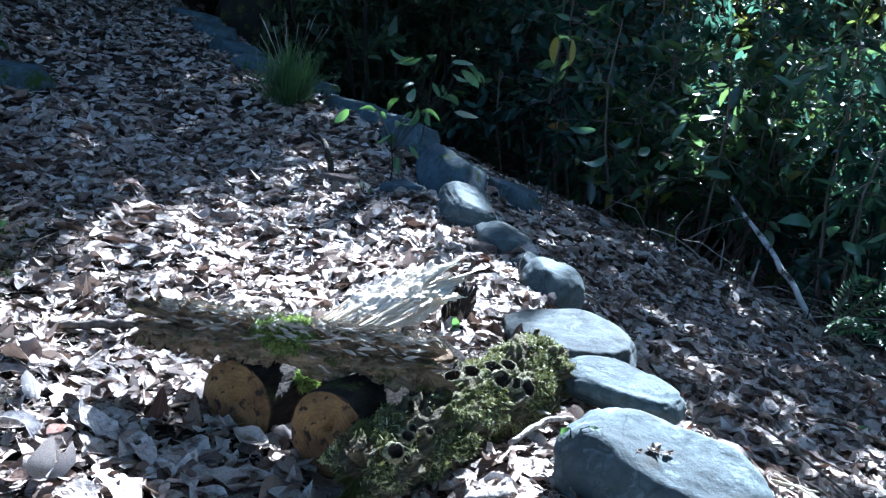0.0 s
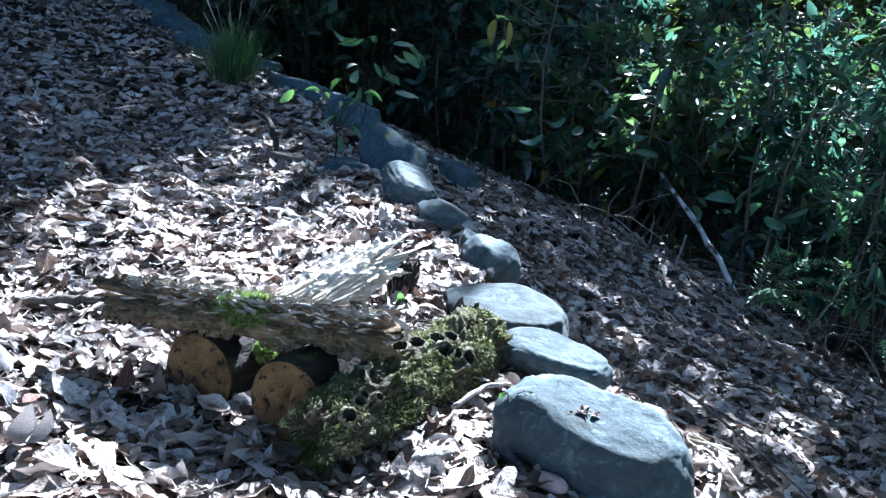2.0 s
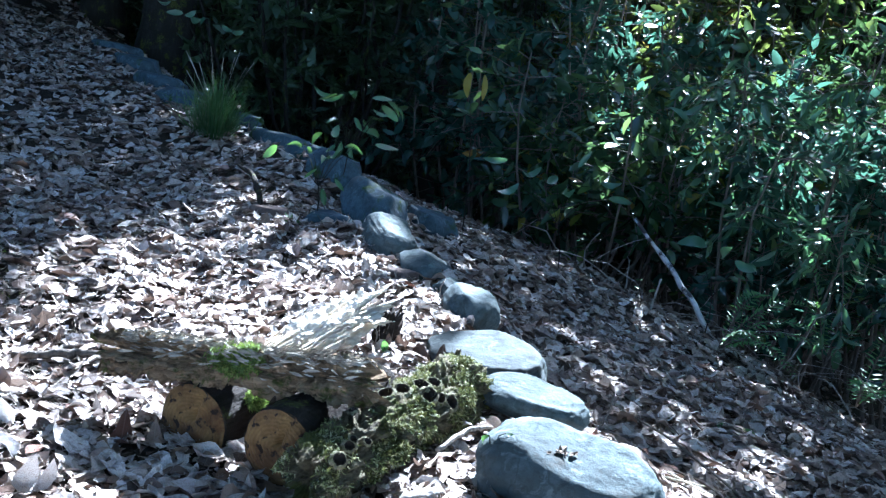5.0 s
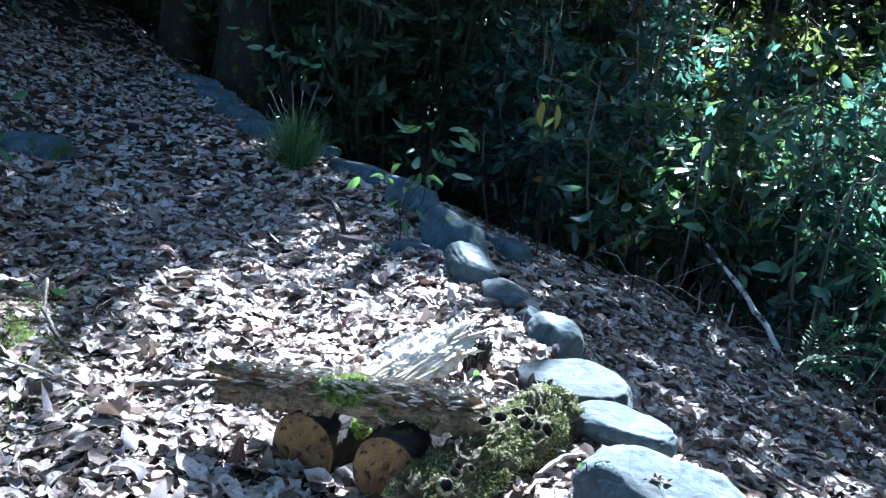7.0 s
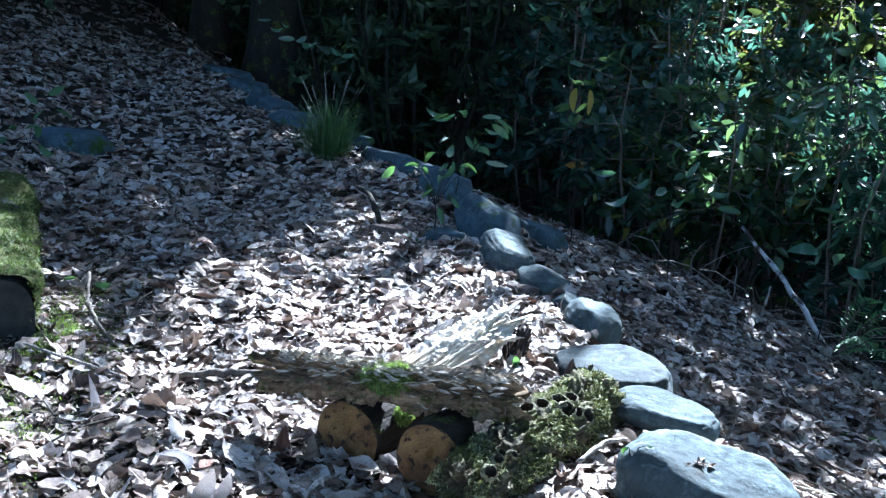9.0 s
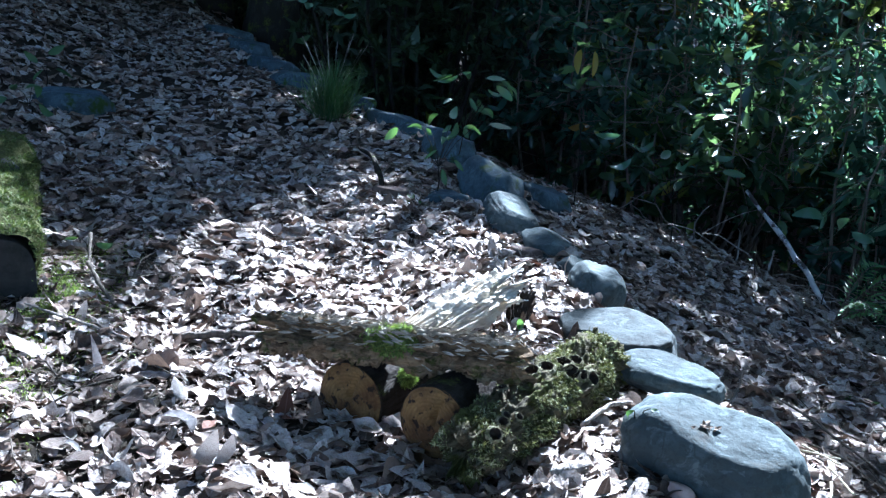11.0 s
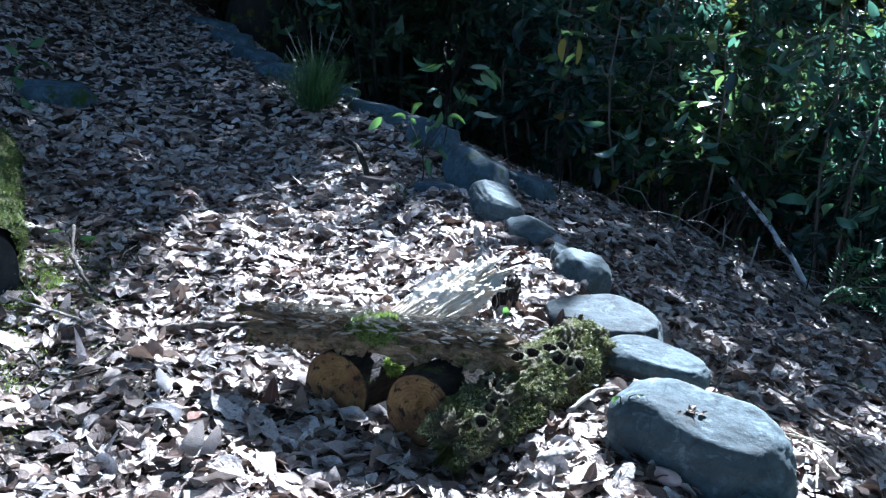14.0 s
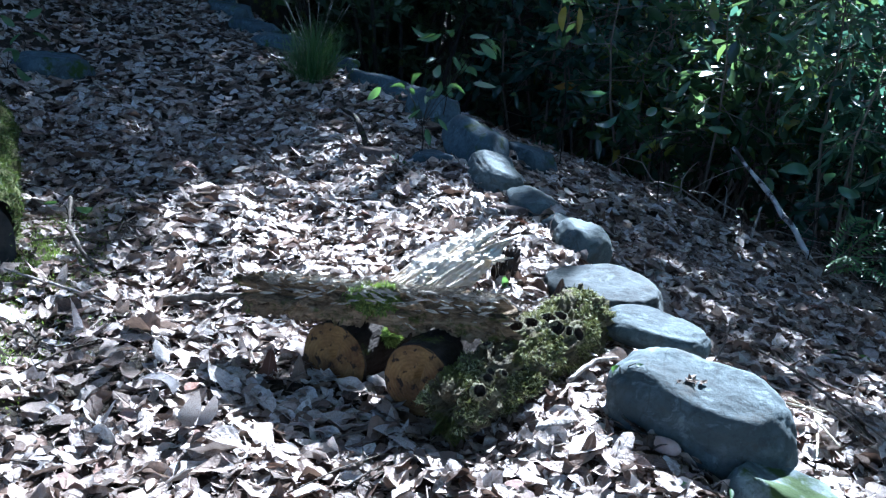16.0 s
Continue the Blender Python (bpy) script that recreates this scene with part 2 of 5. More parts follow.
YELLOW = mat_leaf("yellow_leaves", [(0.0, (0.20, 0.17, 0.015)), (1.0, (0.30, 0.25, 0.02))], 0.45, 0.3, (0.35, 0.30, 0.02))
GRASS = mat_leaf("grass_blades", [(0.0, (0.03, 0.085, 0.028)), (0.7, (0.055, 0.14, 0.045)), (1.0, (0.16, 0.19, 0.08))], 0.45, 0.3)


# ---- building blocks ----
def part(name, data, material, parent=None, label=""):
    """Links a bmesh or a mesh as one object, under a thing where one is given."""
    if isinstance(data, bmesh.types.BMesh):
        me = bpy.data.meshes.new(name)
        data.to_mesh(me)
        data.free()
        data = me
    if material and not data.materials:
        data.materials.append(material)
    ob = new(name, data)
    if parent:
        ob.parent = parent
    if label:
        ob["label"] = label
    return ob


def thing(name, label, category, group="", kind="", at=None):
    ob = new(name)
    ob.empty_display_size = 0.1
    if at is not None:
        ob.matrix_world = at
    return tagged(ob, label, category, group, kind)


def tri_mesh(name, verts, tris, uvs=None, smooth=False):
    """A mesh of triangles from arrays."""
    me = bpy.data.meshes.new(name)
    me.vertices.add(len(verts))
    me.vertices.foreach_set("co", np.asarray(verts, np.float32).ravel())
    tris = np.asarray(tris, np.int32)
    me.loops.add(tris.size)
    me.loops.foreach_set("vertex_index", tris.ravel())
    me.polygons.add(len(tris))
    me.polygons.foreach_set("loop_start", np.arange(0, tris.size, 3, dtype=np.int32))
    me.polygons.foreach_set("use_smooth", np.full(len(tris), smooth))
    me.update(calc_edges=True)
    if uvs is not None:
        layer = me.uv_layers.new(name="UVMap")
        layer.data.foreach_set("uv", np.asarray(uvs, np.float32)[tris.ravel()].ravel())
    return me


def unit(v):
    return v / np.maximum(np.linalg.norm(v, axis=-1, keepdims=True), 1e-9)


BROAD = dict(u=[0, -0.86, 0, 0.86, -1, 0, 1, -0.62, 0, 0.62, 0], v=[0, 0.25, 0.22, 0.25, 0.52, 0.5, 0.52, 0.8, 0.78, 0.8, 1],
             f=[(0, 2, 1), (0, 3, 2), (1, 2, 5), (1, 5, 4), (2, 3, 6), (2, 6, 5), (4, 5, 8), (4, 8, 7), (5, 6, 9), (5, 9, 8), (7, 8, 10), (8, 9, 10)])


def blade(rows):
    """An oval leaf outline with that many rows between its base and its tip."""
    u, v, f = [0.0], [0.0], []
    for k in range(rows):
        t = (k + 0.7) / (rows + 0.3)
        w = math.sin(math.pi * t ** 0.85) ** 0.72
        u += [-w, 0.0, w]
        v += [t, t, t]
    u.append(0.0), v.append(1.0)
    f += [(0, 2, 1), (0, 3, 2)]
    for k in range(rows - 1):
        a = 1 + 3 * k
        f += [(a, a + 1, a + 4), (a, a + 4, a + 3), (a + 1, a + 2, a + 5), (a + 1, a + 5, a + 4)]
    a, tip = 1 + 3 * (rows - 1), 1 + 3 * rows
    return dict(u=u, v=v, f=f + [(a, a + 1, tip), (a + 1, a + 2, tip)])


OVAL, NEAR = blade(3), blade(5)
FLAT = dict(u=[0, -1, 1, 0], v=[0, 0.45, 0.45, 1], f=[(0, 2, 1), (1, 2, 3)])
SLIM = dict(u=[0, -1, 0, 1, 0], v=[0, 0.45, 0.42, 0.45, 1], f=[(0, 2, 1), (0, 3, 2), (1, 2, 4), (2, 3, 4)])


def leaf_mesh(name, rng, place, axis, normal, length, width, fold=0.25, curl=0.1, rough=0.0, shape=BROAD, smooth=False, cup=0.0):
    """Many leaves in one mesh: each starts at its place, runs along its axis and is folded, curled and crumpled a little."""
    count = len(place)
    u, v = np.array(shape["u"]), np.array(shape["v"])
    axis = unit(axis)
    side = unit(np.cross(normal, axis))
    normal = np.cross(axis, side)
    length, width = np.broadcast_to(length, count)[:, None], np.broadcast_to(width, count)[:, None]
    fold = (fold * rng.normal(1, 0.8, count))[:, None]
    curl = (curl * rng.normal(0.3, 1.0, count))[:, None]
    twist = (rng.normal(0, 0.5, count))[:, None] * (0.4 if rough else 0.15)
    high = np.abs(u) * width * 0.5 * fold + curl * length * (4 * (v - 0.45) ** 2 - 0.3) + u * (v - 0.5) * width * twist
    high = high + (u * u - 0.3) * width * 0.5 * (cup * rng.normal(0.2, 1.0, count))[:, None] * (0.6 + 0.8 * v)
    high = high + rng.normal(0, 1, (count, len(u))) * rough * width
    along = v * length * (1 - 0.25 * np.abs(curl)) + rng.normal(0, 1, (count, len(u))) * rough * 0.4 * width
    over = u * width * 0.5 * (1 - 0.25 * np.abs(fold)) * (1 + rng.normal(0, 1, (count, len(u))) * rough * 1.7)
    pts = place[:, None] + axis[:, None] * along[..., None] + side[:, None] * over[..., None] + normal[:, None] * high[..., None]
    tris = (np.array(shape["f"])[None] + np.arange(count)[:, None, None] * len(u)).reshape(-1, 3)
    uv = np.tile(np.stack([0.5 + 0.5 * u, v], -1), (count, 1))
    return tri_mesh(name, pts.reshape(-1, 3), tris, uv, smooth)


def tubes_mesh(name, paths, sides=6, smooth=True):
    """Tapered tubes along paths of (points, radii), joined."""
    verts, tris, base = [], [], 0
    for pts, radii in paths:
        pts, radii = np.asarray(pts, float), np.asarray(radii, float)
        tan = unit(np.gradient(pts, axis=0))
        ref = np.where(np.abs(tan[:, 2:]) > 0.9, [[1.0, 0, 0]], [[0, 0, 1.0]])
        a = unit(np.cross(tan, ref))
        b = np.cross(tan, a)
        ang = np.arange(sides) * 2 * np.pi / sides
        ring = pts[:, None] + radii[:, None, None] * (a[:, None] * np.cos(ang)[None, :, None] + b[:, None] * np.sin(ang)[None, :, None])
        k = len(pts)
        verts += [ring.reshape(-1, 3), pts[:1], pts[-1:]]
        for i in range(k - 1):
            for j in range(sides):
                p, q = base + i * sides + j, base + i * sides + (j + 1) % sides
                tris += [(p, q, q + sides), (p, q + sides, p + sides)]
        for j in range(sides):
            tris += [(base + k * sides, base + (j + 1) % sides, base + j), (base + k * sides + 1, base + (k - 1) * sides + j, base + (k - 1) * sides + (j + 1) % sides)]
        base += k * sides + 2
    return tri_mesh(name, np.concatenate(verts), tris, None, smooth)


# ---- ground ----
EDGE_Y = [-4.0, 1.2, 1.9, 2.4, 3.0, 3.7, 4.1, 4.5, 5.5, 6.0, 6.5, 7.7, 8.7, 12.0, 18.0]
EDGE_X = [1.3, 0.74, 0.60, 0.55, 0.48, 0.42, 0.22, 0.06, -0.15, -0.60, -1.0, -1.85, -2.3, -4.0, -8.0]
PATH_Y = [-6.0, 1.0, 2.0, 3.5, 4.9, 5.5, 6.5, 9.0, 14.0, 40.0, 300.0]
PATH_Z = [0.17, 0.17, 0.17, 0.135, 0.13, 0.21, 0.32, 0.50, 0.85, 1.7, 2.0]


RIM_X = [-4.0, 0.0, 0.4, 1.2, 1.6, 1.8, 2.0, 2.2, 2.4, 3.0, 4.0, 9.0]
RIM_Y = [14.0, 7.6, 7.5, 7.25, 6.8, 6.4, 6.1, 5.8, 5.4, 4.6, 3.8, 2.0]


def falling(x, y):
    """How far the ground drops off beyond the rim of the slope."""
    x, y = np.asarray(x, float), np.asarray(y, float)
    over = np.clip(y - np.interp(x, RIM_X, RIM_Y), 0, 2.2)
    d = x - np.interp(y, EDGE_Y, EDGE_X)
    aside = np.clip(d - 0.4, 0, 1.8) * np.clip((y - 7.2) / 0.8, 0, 1)
    return np.maximum(0.62 * over * np.clip(d / 0.3, 0, 1), 0.62 * aside)


def terrain(x, y):
    """The height of the ground: a path with a stone edge, a slope that falls away beyond it and a low bank."""
    x, y = np.asarray(x, float), np.asarray(y, float)
    edge, z = np.interp(y, EDGE_Y, EDGE_X), np.interp(y, PATH_Y, PATH_Z)
    d = x - edge
    z = z + 0.07 * np.exp(-((d + 0.25) / 0.35) ** 2) * np.clip((y - 1.6) / 0.8, 0, 1) * np.clip((6.5 - y) / 2, 0, 1)
    fall = np.clip(d, 0, None)
    z = z - 0.06 * np.clip(d / 0.12 + 0.3, 0, 1) - np.interp(y, [1.5, 3.5, 5.0], [0.15, 0.19, 0.285]) * np.minimum(fall, 2.6) - 0.11 * np.clip(fall - 2.6, 0, 9)
    z = z - falling(x, y)
    bank = np.clip(-1.75 - x - 0.22 * np.clip(y - 3, 0, 20), 0, 3)
    z = z + 0.28 * bank
    z = z + 0.018 * np.sin(x * 5.1 + 1.3 * np.sin(y * 2.3)) * np.sin(y * 4.3 + x) + 0.01 * np.sin(x * 13 + y * 9)
    return z


def make_ground():
    s = np.linspace(-1, 1, 201)
    xs = 3.2 * s + 260 * np.sign(s) * np.abs(s) ** 9
    t = np.linspace(-0.62, 1, 241)
    ys = 3.0 + 6.5 * t + 300 * np.sign(t) * np.abs(t) ** 9
    gx, gy = np.meshgrid(xs, ys)
    gz = terrain(gx, gy)
    k = len(xs)
    i = (np.arange(len(ys) - 1)[:, None] * k + np.arange(k - 1)[None]).ravel()
    tris = np.concatenate([np.stack([i, i + 1, i + k + 1], -1), np.stack([i, i + k + 1, i + k], -1)])
    me = tri_mesh("ground", np.stack([gx, gy, gz], -1).reshape(-1, 3), tris, None, True)
    tagged(part("ground", me, SOIL), "dark crumbly forest soil under fallen leaves", "ground", kind="structure")


make_ground()


def ground_normal(x, y):
    e = 0.03
    return unit(np.stack([(terrain(x - e, y) - terrain(x + e, y)) / (2 * e), (terrain(x, y - e) - terrain(x, y + e)) / (2 * e), np.ones_like(x)], -1))


# ---- fallen leaves ----
RUSTY = mat_litter("rusty_leaf", [(0.0, (0.10, 0.035, 0.02)), (1.0, (0.17, 0.07, 0.04))], single=True)
PALE = mat_litter("pale_leaf", [(0.0, (0.50, 0.45, 0.41)), (1.0, (0.60, 0.56, 0.52))], single=True)
SLATE = mat_litter("grey_leaf", [(0.0, (0.10, 0.10, 0.11)), (1.0, (0.20, 0.19, 0.20))], single=True)


def scatter_leaves(rng, x, y, lift, size, tilt):
    n = len(x)
    nor = unit(ground_normal(x, y) + rng.normal(0, 1, (n, 3)) * (tilt * np.where(rng.uniform(0, 1, n) < 0.12, 2.2, 0.75))[:, None])
    ang = rng.uniform(0, 2 * np.pi, n)
    ax = np.stack([np.cos(ang), np.sin(ang), np.zeros(n)], -1)
    ax = unit(ax - nor * (ax * nor).sum(-1, keepdims=True))
    place = np.stack([x, y, terrain(x, y) + lift], -1) - ax * size[:, None] * 0.5
    return place, ax, nor


def make_litter():
    rng = np.random.default_rng(11)
    xs, ys, sz, lf = [], [], [], []
    for x0, x1, y0, y1, per, low, high in ((-2.6, 2.4, 0.7, 5.2, 1600, 0.03, 0.14), (-4.2, 3.4, 5.0, 9.5, 560, 0.05, 0.13), (-9.0, 6.0, 9.3, 16.0, 80, 0.08, 0.16),
                                           (-6.5, 6.5, -5.0, 0.9, 120, 0.08, 0.14), (2.2, 6.5, 0.7, 5.4, 220, 0.07, 0.14), (-6.5, -2.4, 0.7, 5.4, 200, 0.07, 0.14), (3.2, 7.5, 5.2, 9.5, 130, 0.08, 0.14)):
        k = int((x1 - x0) * (y1 - y0) * per)
        xs.append(rng.uniform(x0, x1, k) + rng.normal(0, 0.3, k)), ys.append(rng.uniform(y0, y1, k) + rng.normal(0, 0.3, k))
        sz.append(low + (high - low) * rng.beta(1.0, 2.0, k)), lf.append(0.002 + 0.026 * rng.beta(1.2, 1.6, k))
    x, y, size, lift = map(np.concatenate, (xs, ys, sz, lf))
    # a trodden line where only crumbs lie
    bare = np.exp(-(((x + 1.45) / 0.4) ** 2)) * np.exp(-(((y - 2.7) / 1.3) ** 2)) * 0.72
    bare = np.maximum(bare, np.exp(-((x + 1.05) / 0.28) ** 2 - ((y - 1.95) / 0.45) ** 2) * 0.8)
    bare = np.maximum(bare, np.exp(-((x + 1.15) / 0.32) ** 2 - ((y - 3.25) / 0.4) ** 2) * 0.8)
    # and small hollows between the drifts
    gap = np.sin(x * 17 + 2.1 * np.sin(y * 9)) + np.sin(y * 21 + 1.7 * np.sin(x * 13)) + 0.6 * np.sin(x * 41 - y * 37)
    bare = bare + np.where(gap < -0.9, 0.45, 0.0)
    keep = rng.uniform(0, 1, len(x)) > bare
    lift = lift + np.clip(gap, 0, 2) * 0.009
    x, y, size, lift = x[keep], y[keep], size[keep], lift[keep]
    place, ax, nor = scatter_leaves(rng, x, y, lift, size, 0.095)
    near = (np.abs(x) < 2.2) & (y > 1.1) & (y < 4.6)
    wide = size * rng.uniform(0.32, 0.7, len(x))
    for some, shape in ((near, NEAR), (~near, OVAL)):
        me = leaf_mesh("leaf_litter", rng, place[some], ax[some], nor[some], size[some], wide[some], 0.18, 0.17, 0.06, shape, True, 0.42)
        litter = tagged(part("leaf_litter", me, DRY), "thick carpet of dry curled pale brown fallen leaves", "fallen leaves", kind="stuff")
    # crumbs and scraps between the leaves
    k = 48000
    x, y = rng.uniform(-2.4, 2.0, k), rng.uniform(1.0, 5.0, k)
    size = rng.uniform(0.008, 0.04, k)
    place, ax, nor = scatter_leaves(rng, x, y, rng.uniform(0.003, 0.02, k), size, 0.35)
    me = leaf_mesh("leaf_scraps", rng, place, ax, nor, size, size * rng.uniform(0.15, 0.6, k), 0.4, 0.2, 0.05, SLIM)
    tagged(part("leaf_scraps", me, DRY), "crumbled scraps of dry leaves and bark on soil", "leaf scraps", kind="stuff")
    # the leaves that lie on top, one by one
    kinds = []
    for _ in range(14):
        one = np.zeros((1, 3))
        me = leaf_mesh("leaf", rng, one, np.array([[0, 1.0, 0]]), np.array([[0, 0, 1.0]]), 1.0, rng.uniform(0.36, 0.62), 0.2, 0.2, 0.06, NEAR, True, 0.5)
        me.materials.append(DRY_ONE)
        kinds.append(me)
    for k in range(300):
        x, y = rng.uniform(-1.35, 1.5), rng.uniform(1.35, 3.6)
        if -0.35 < x < 0.4 and 1.8 < y < 2.5:
            y += 0.75
        q = Vector(ground_normal(np.array([x]), np.array([y]))[0]) + Vector(rng.normal(0, 0.07, 3))
        m = q.to_track_quat("Z", "Y").to_matrix().to_4x4() @ Matrix.Rotation(rng.uniform(0, 6.28), 4, "Z") @ Matrix.Scale(rng.uniform(0.06, 0.115), 4)
        ob = part("leaf", kinds[k % 14], None, litter)
        ob.matrix_world = Matrix.Translation((x, y, float(terrain(x, y)) + rng.uniform(0.02, 0.03))) @ m
    # a few that stand out: upright, folded or deep brown ones
    for x, y, up, turn, tip, size, dark in ((-0.56, 1.63, 0.07, 20, 62, 0.10, 0), (-0.535, 1.645, 0.065, -35, 66, 0.09, 0), (-0.66, 1.80, 0.05, 70, 30, 0.13, 2), (-1.0, 2.19, 0.045, 80, 14, 0.14, 2), (-0.34, 3.62, 0.04, 100, 18, 0.14, 1),
                                            (-0.65, 3.27, 0.045, 60, 24, 0.13, 1), (1.02, 2.50, 0.05, 75, 25, 0.13, 1), (0.24, 3.39, 0.04, 95, 30, 0.12, 1), (-1.26, 2.30, 0.045, 85, 6, 0.17, 0), (-0.45, 1.99, 0.04, 10, 24, 0.10, 1),
                                            (-0.72, 1.97, 0.05, 45, 40, 0.09, 0), (0.68, 1.655, 0.05, 150, 22, 0.06, 3), (-0.21, 1.76, 0.045, 110, 12, 0.14, 0), (-0.10, 1.73, 0.04, 60, 14, 0.14, 0)):
        ob = part("leaf", kinds[int(turn) % 14].copy(), None, litter)
        ob.data.materials[0] = (PALE, RUSTY, SLATE, YELLOW)[dark]
        ob.matrix_world = Matrix.Translation((x, y, float(terrain(x, y)) + up * 0.6)) @ pose(0, 0, 0, tip * 0.8, tip * 0.25, turn) @ Matrix.Scale(size, 4) @ Matrix.Translation((0, -0.5 + tip / 200, 0))
    return litter


LITTER = make_litter()


# ---- stones ----
def stone_mesh(name, seed, size, cuts=(), rough=0.07, boxy=0.8):
    """A weathered boulder: faces cut off a ball, then worn and pitted. cuts: normal and distance of its main faces."""
    rng = random.Random(seed)
    bm = bmesh.new()
    bmesh.ops.create_icosphere(bm, subdivisions=5 if seed < 20 else 4, radius=1.0)
    faces = [(Vector((rng.gauss(0, 1), rng.gauss(0, 1), rng.gauss(0, 0.8))).normalized(), rng.uniform(0.74, 0.93) + 0.1 * (seed < 20)) for _ in range(4 if seed < 20 else 10)]
    faces += [(Vector(c[:3]).normalized(), c[3]) for c in cuts]
    off = Vector((rng.uniform(0, 50), rng.uniform(0, 50), rng.uniform(0, 50)))
    for v in bm.verts:
        p = Vector([math.copysign(abs(c) ** (0.9 if seed < 4 else boxy), c) for c in v.co])
        for _ in range(2):
            for n, d in faces:
                over = p.dot(n) - d - 0.03 * noise.noise(p * 2.3 + off)
                if over > 0:
                    p -= n * over * 0.96
        p *= 1 + rough * noise.noise(p * 1.4 + off) + rough * 0.3 * noise.noise(p * 4.2 + off) + 0.022 * noise.noise(p * 10 + off) + 0.011 * noise.noise(p * 27 + off)
        seam = abs(noise.noise(Vector((p.x * 0.8, p.y * 0.8, p.z * 3.5)) + off * 2))
        p *= 1 - 0.04 * max(0, 1 - seam * 16)
        v.co = Vector((p.x * size[0], p.y * size[1], p.z * size[2]))
    for f in bm.faces:
        f.smooth = True
    me = bpy.data.meshes.new(name)
    bm.to_mesh(me)
    bm.free()
    return me


TOP = (0.05, 0.05, 1, 0.62)
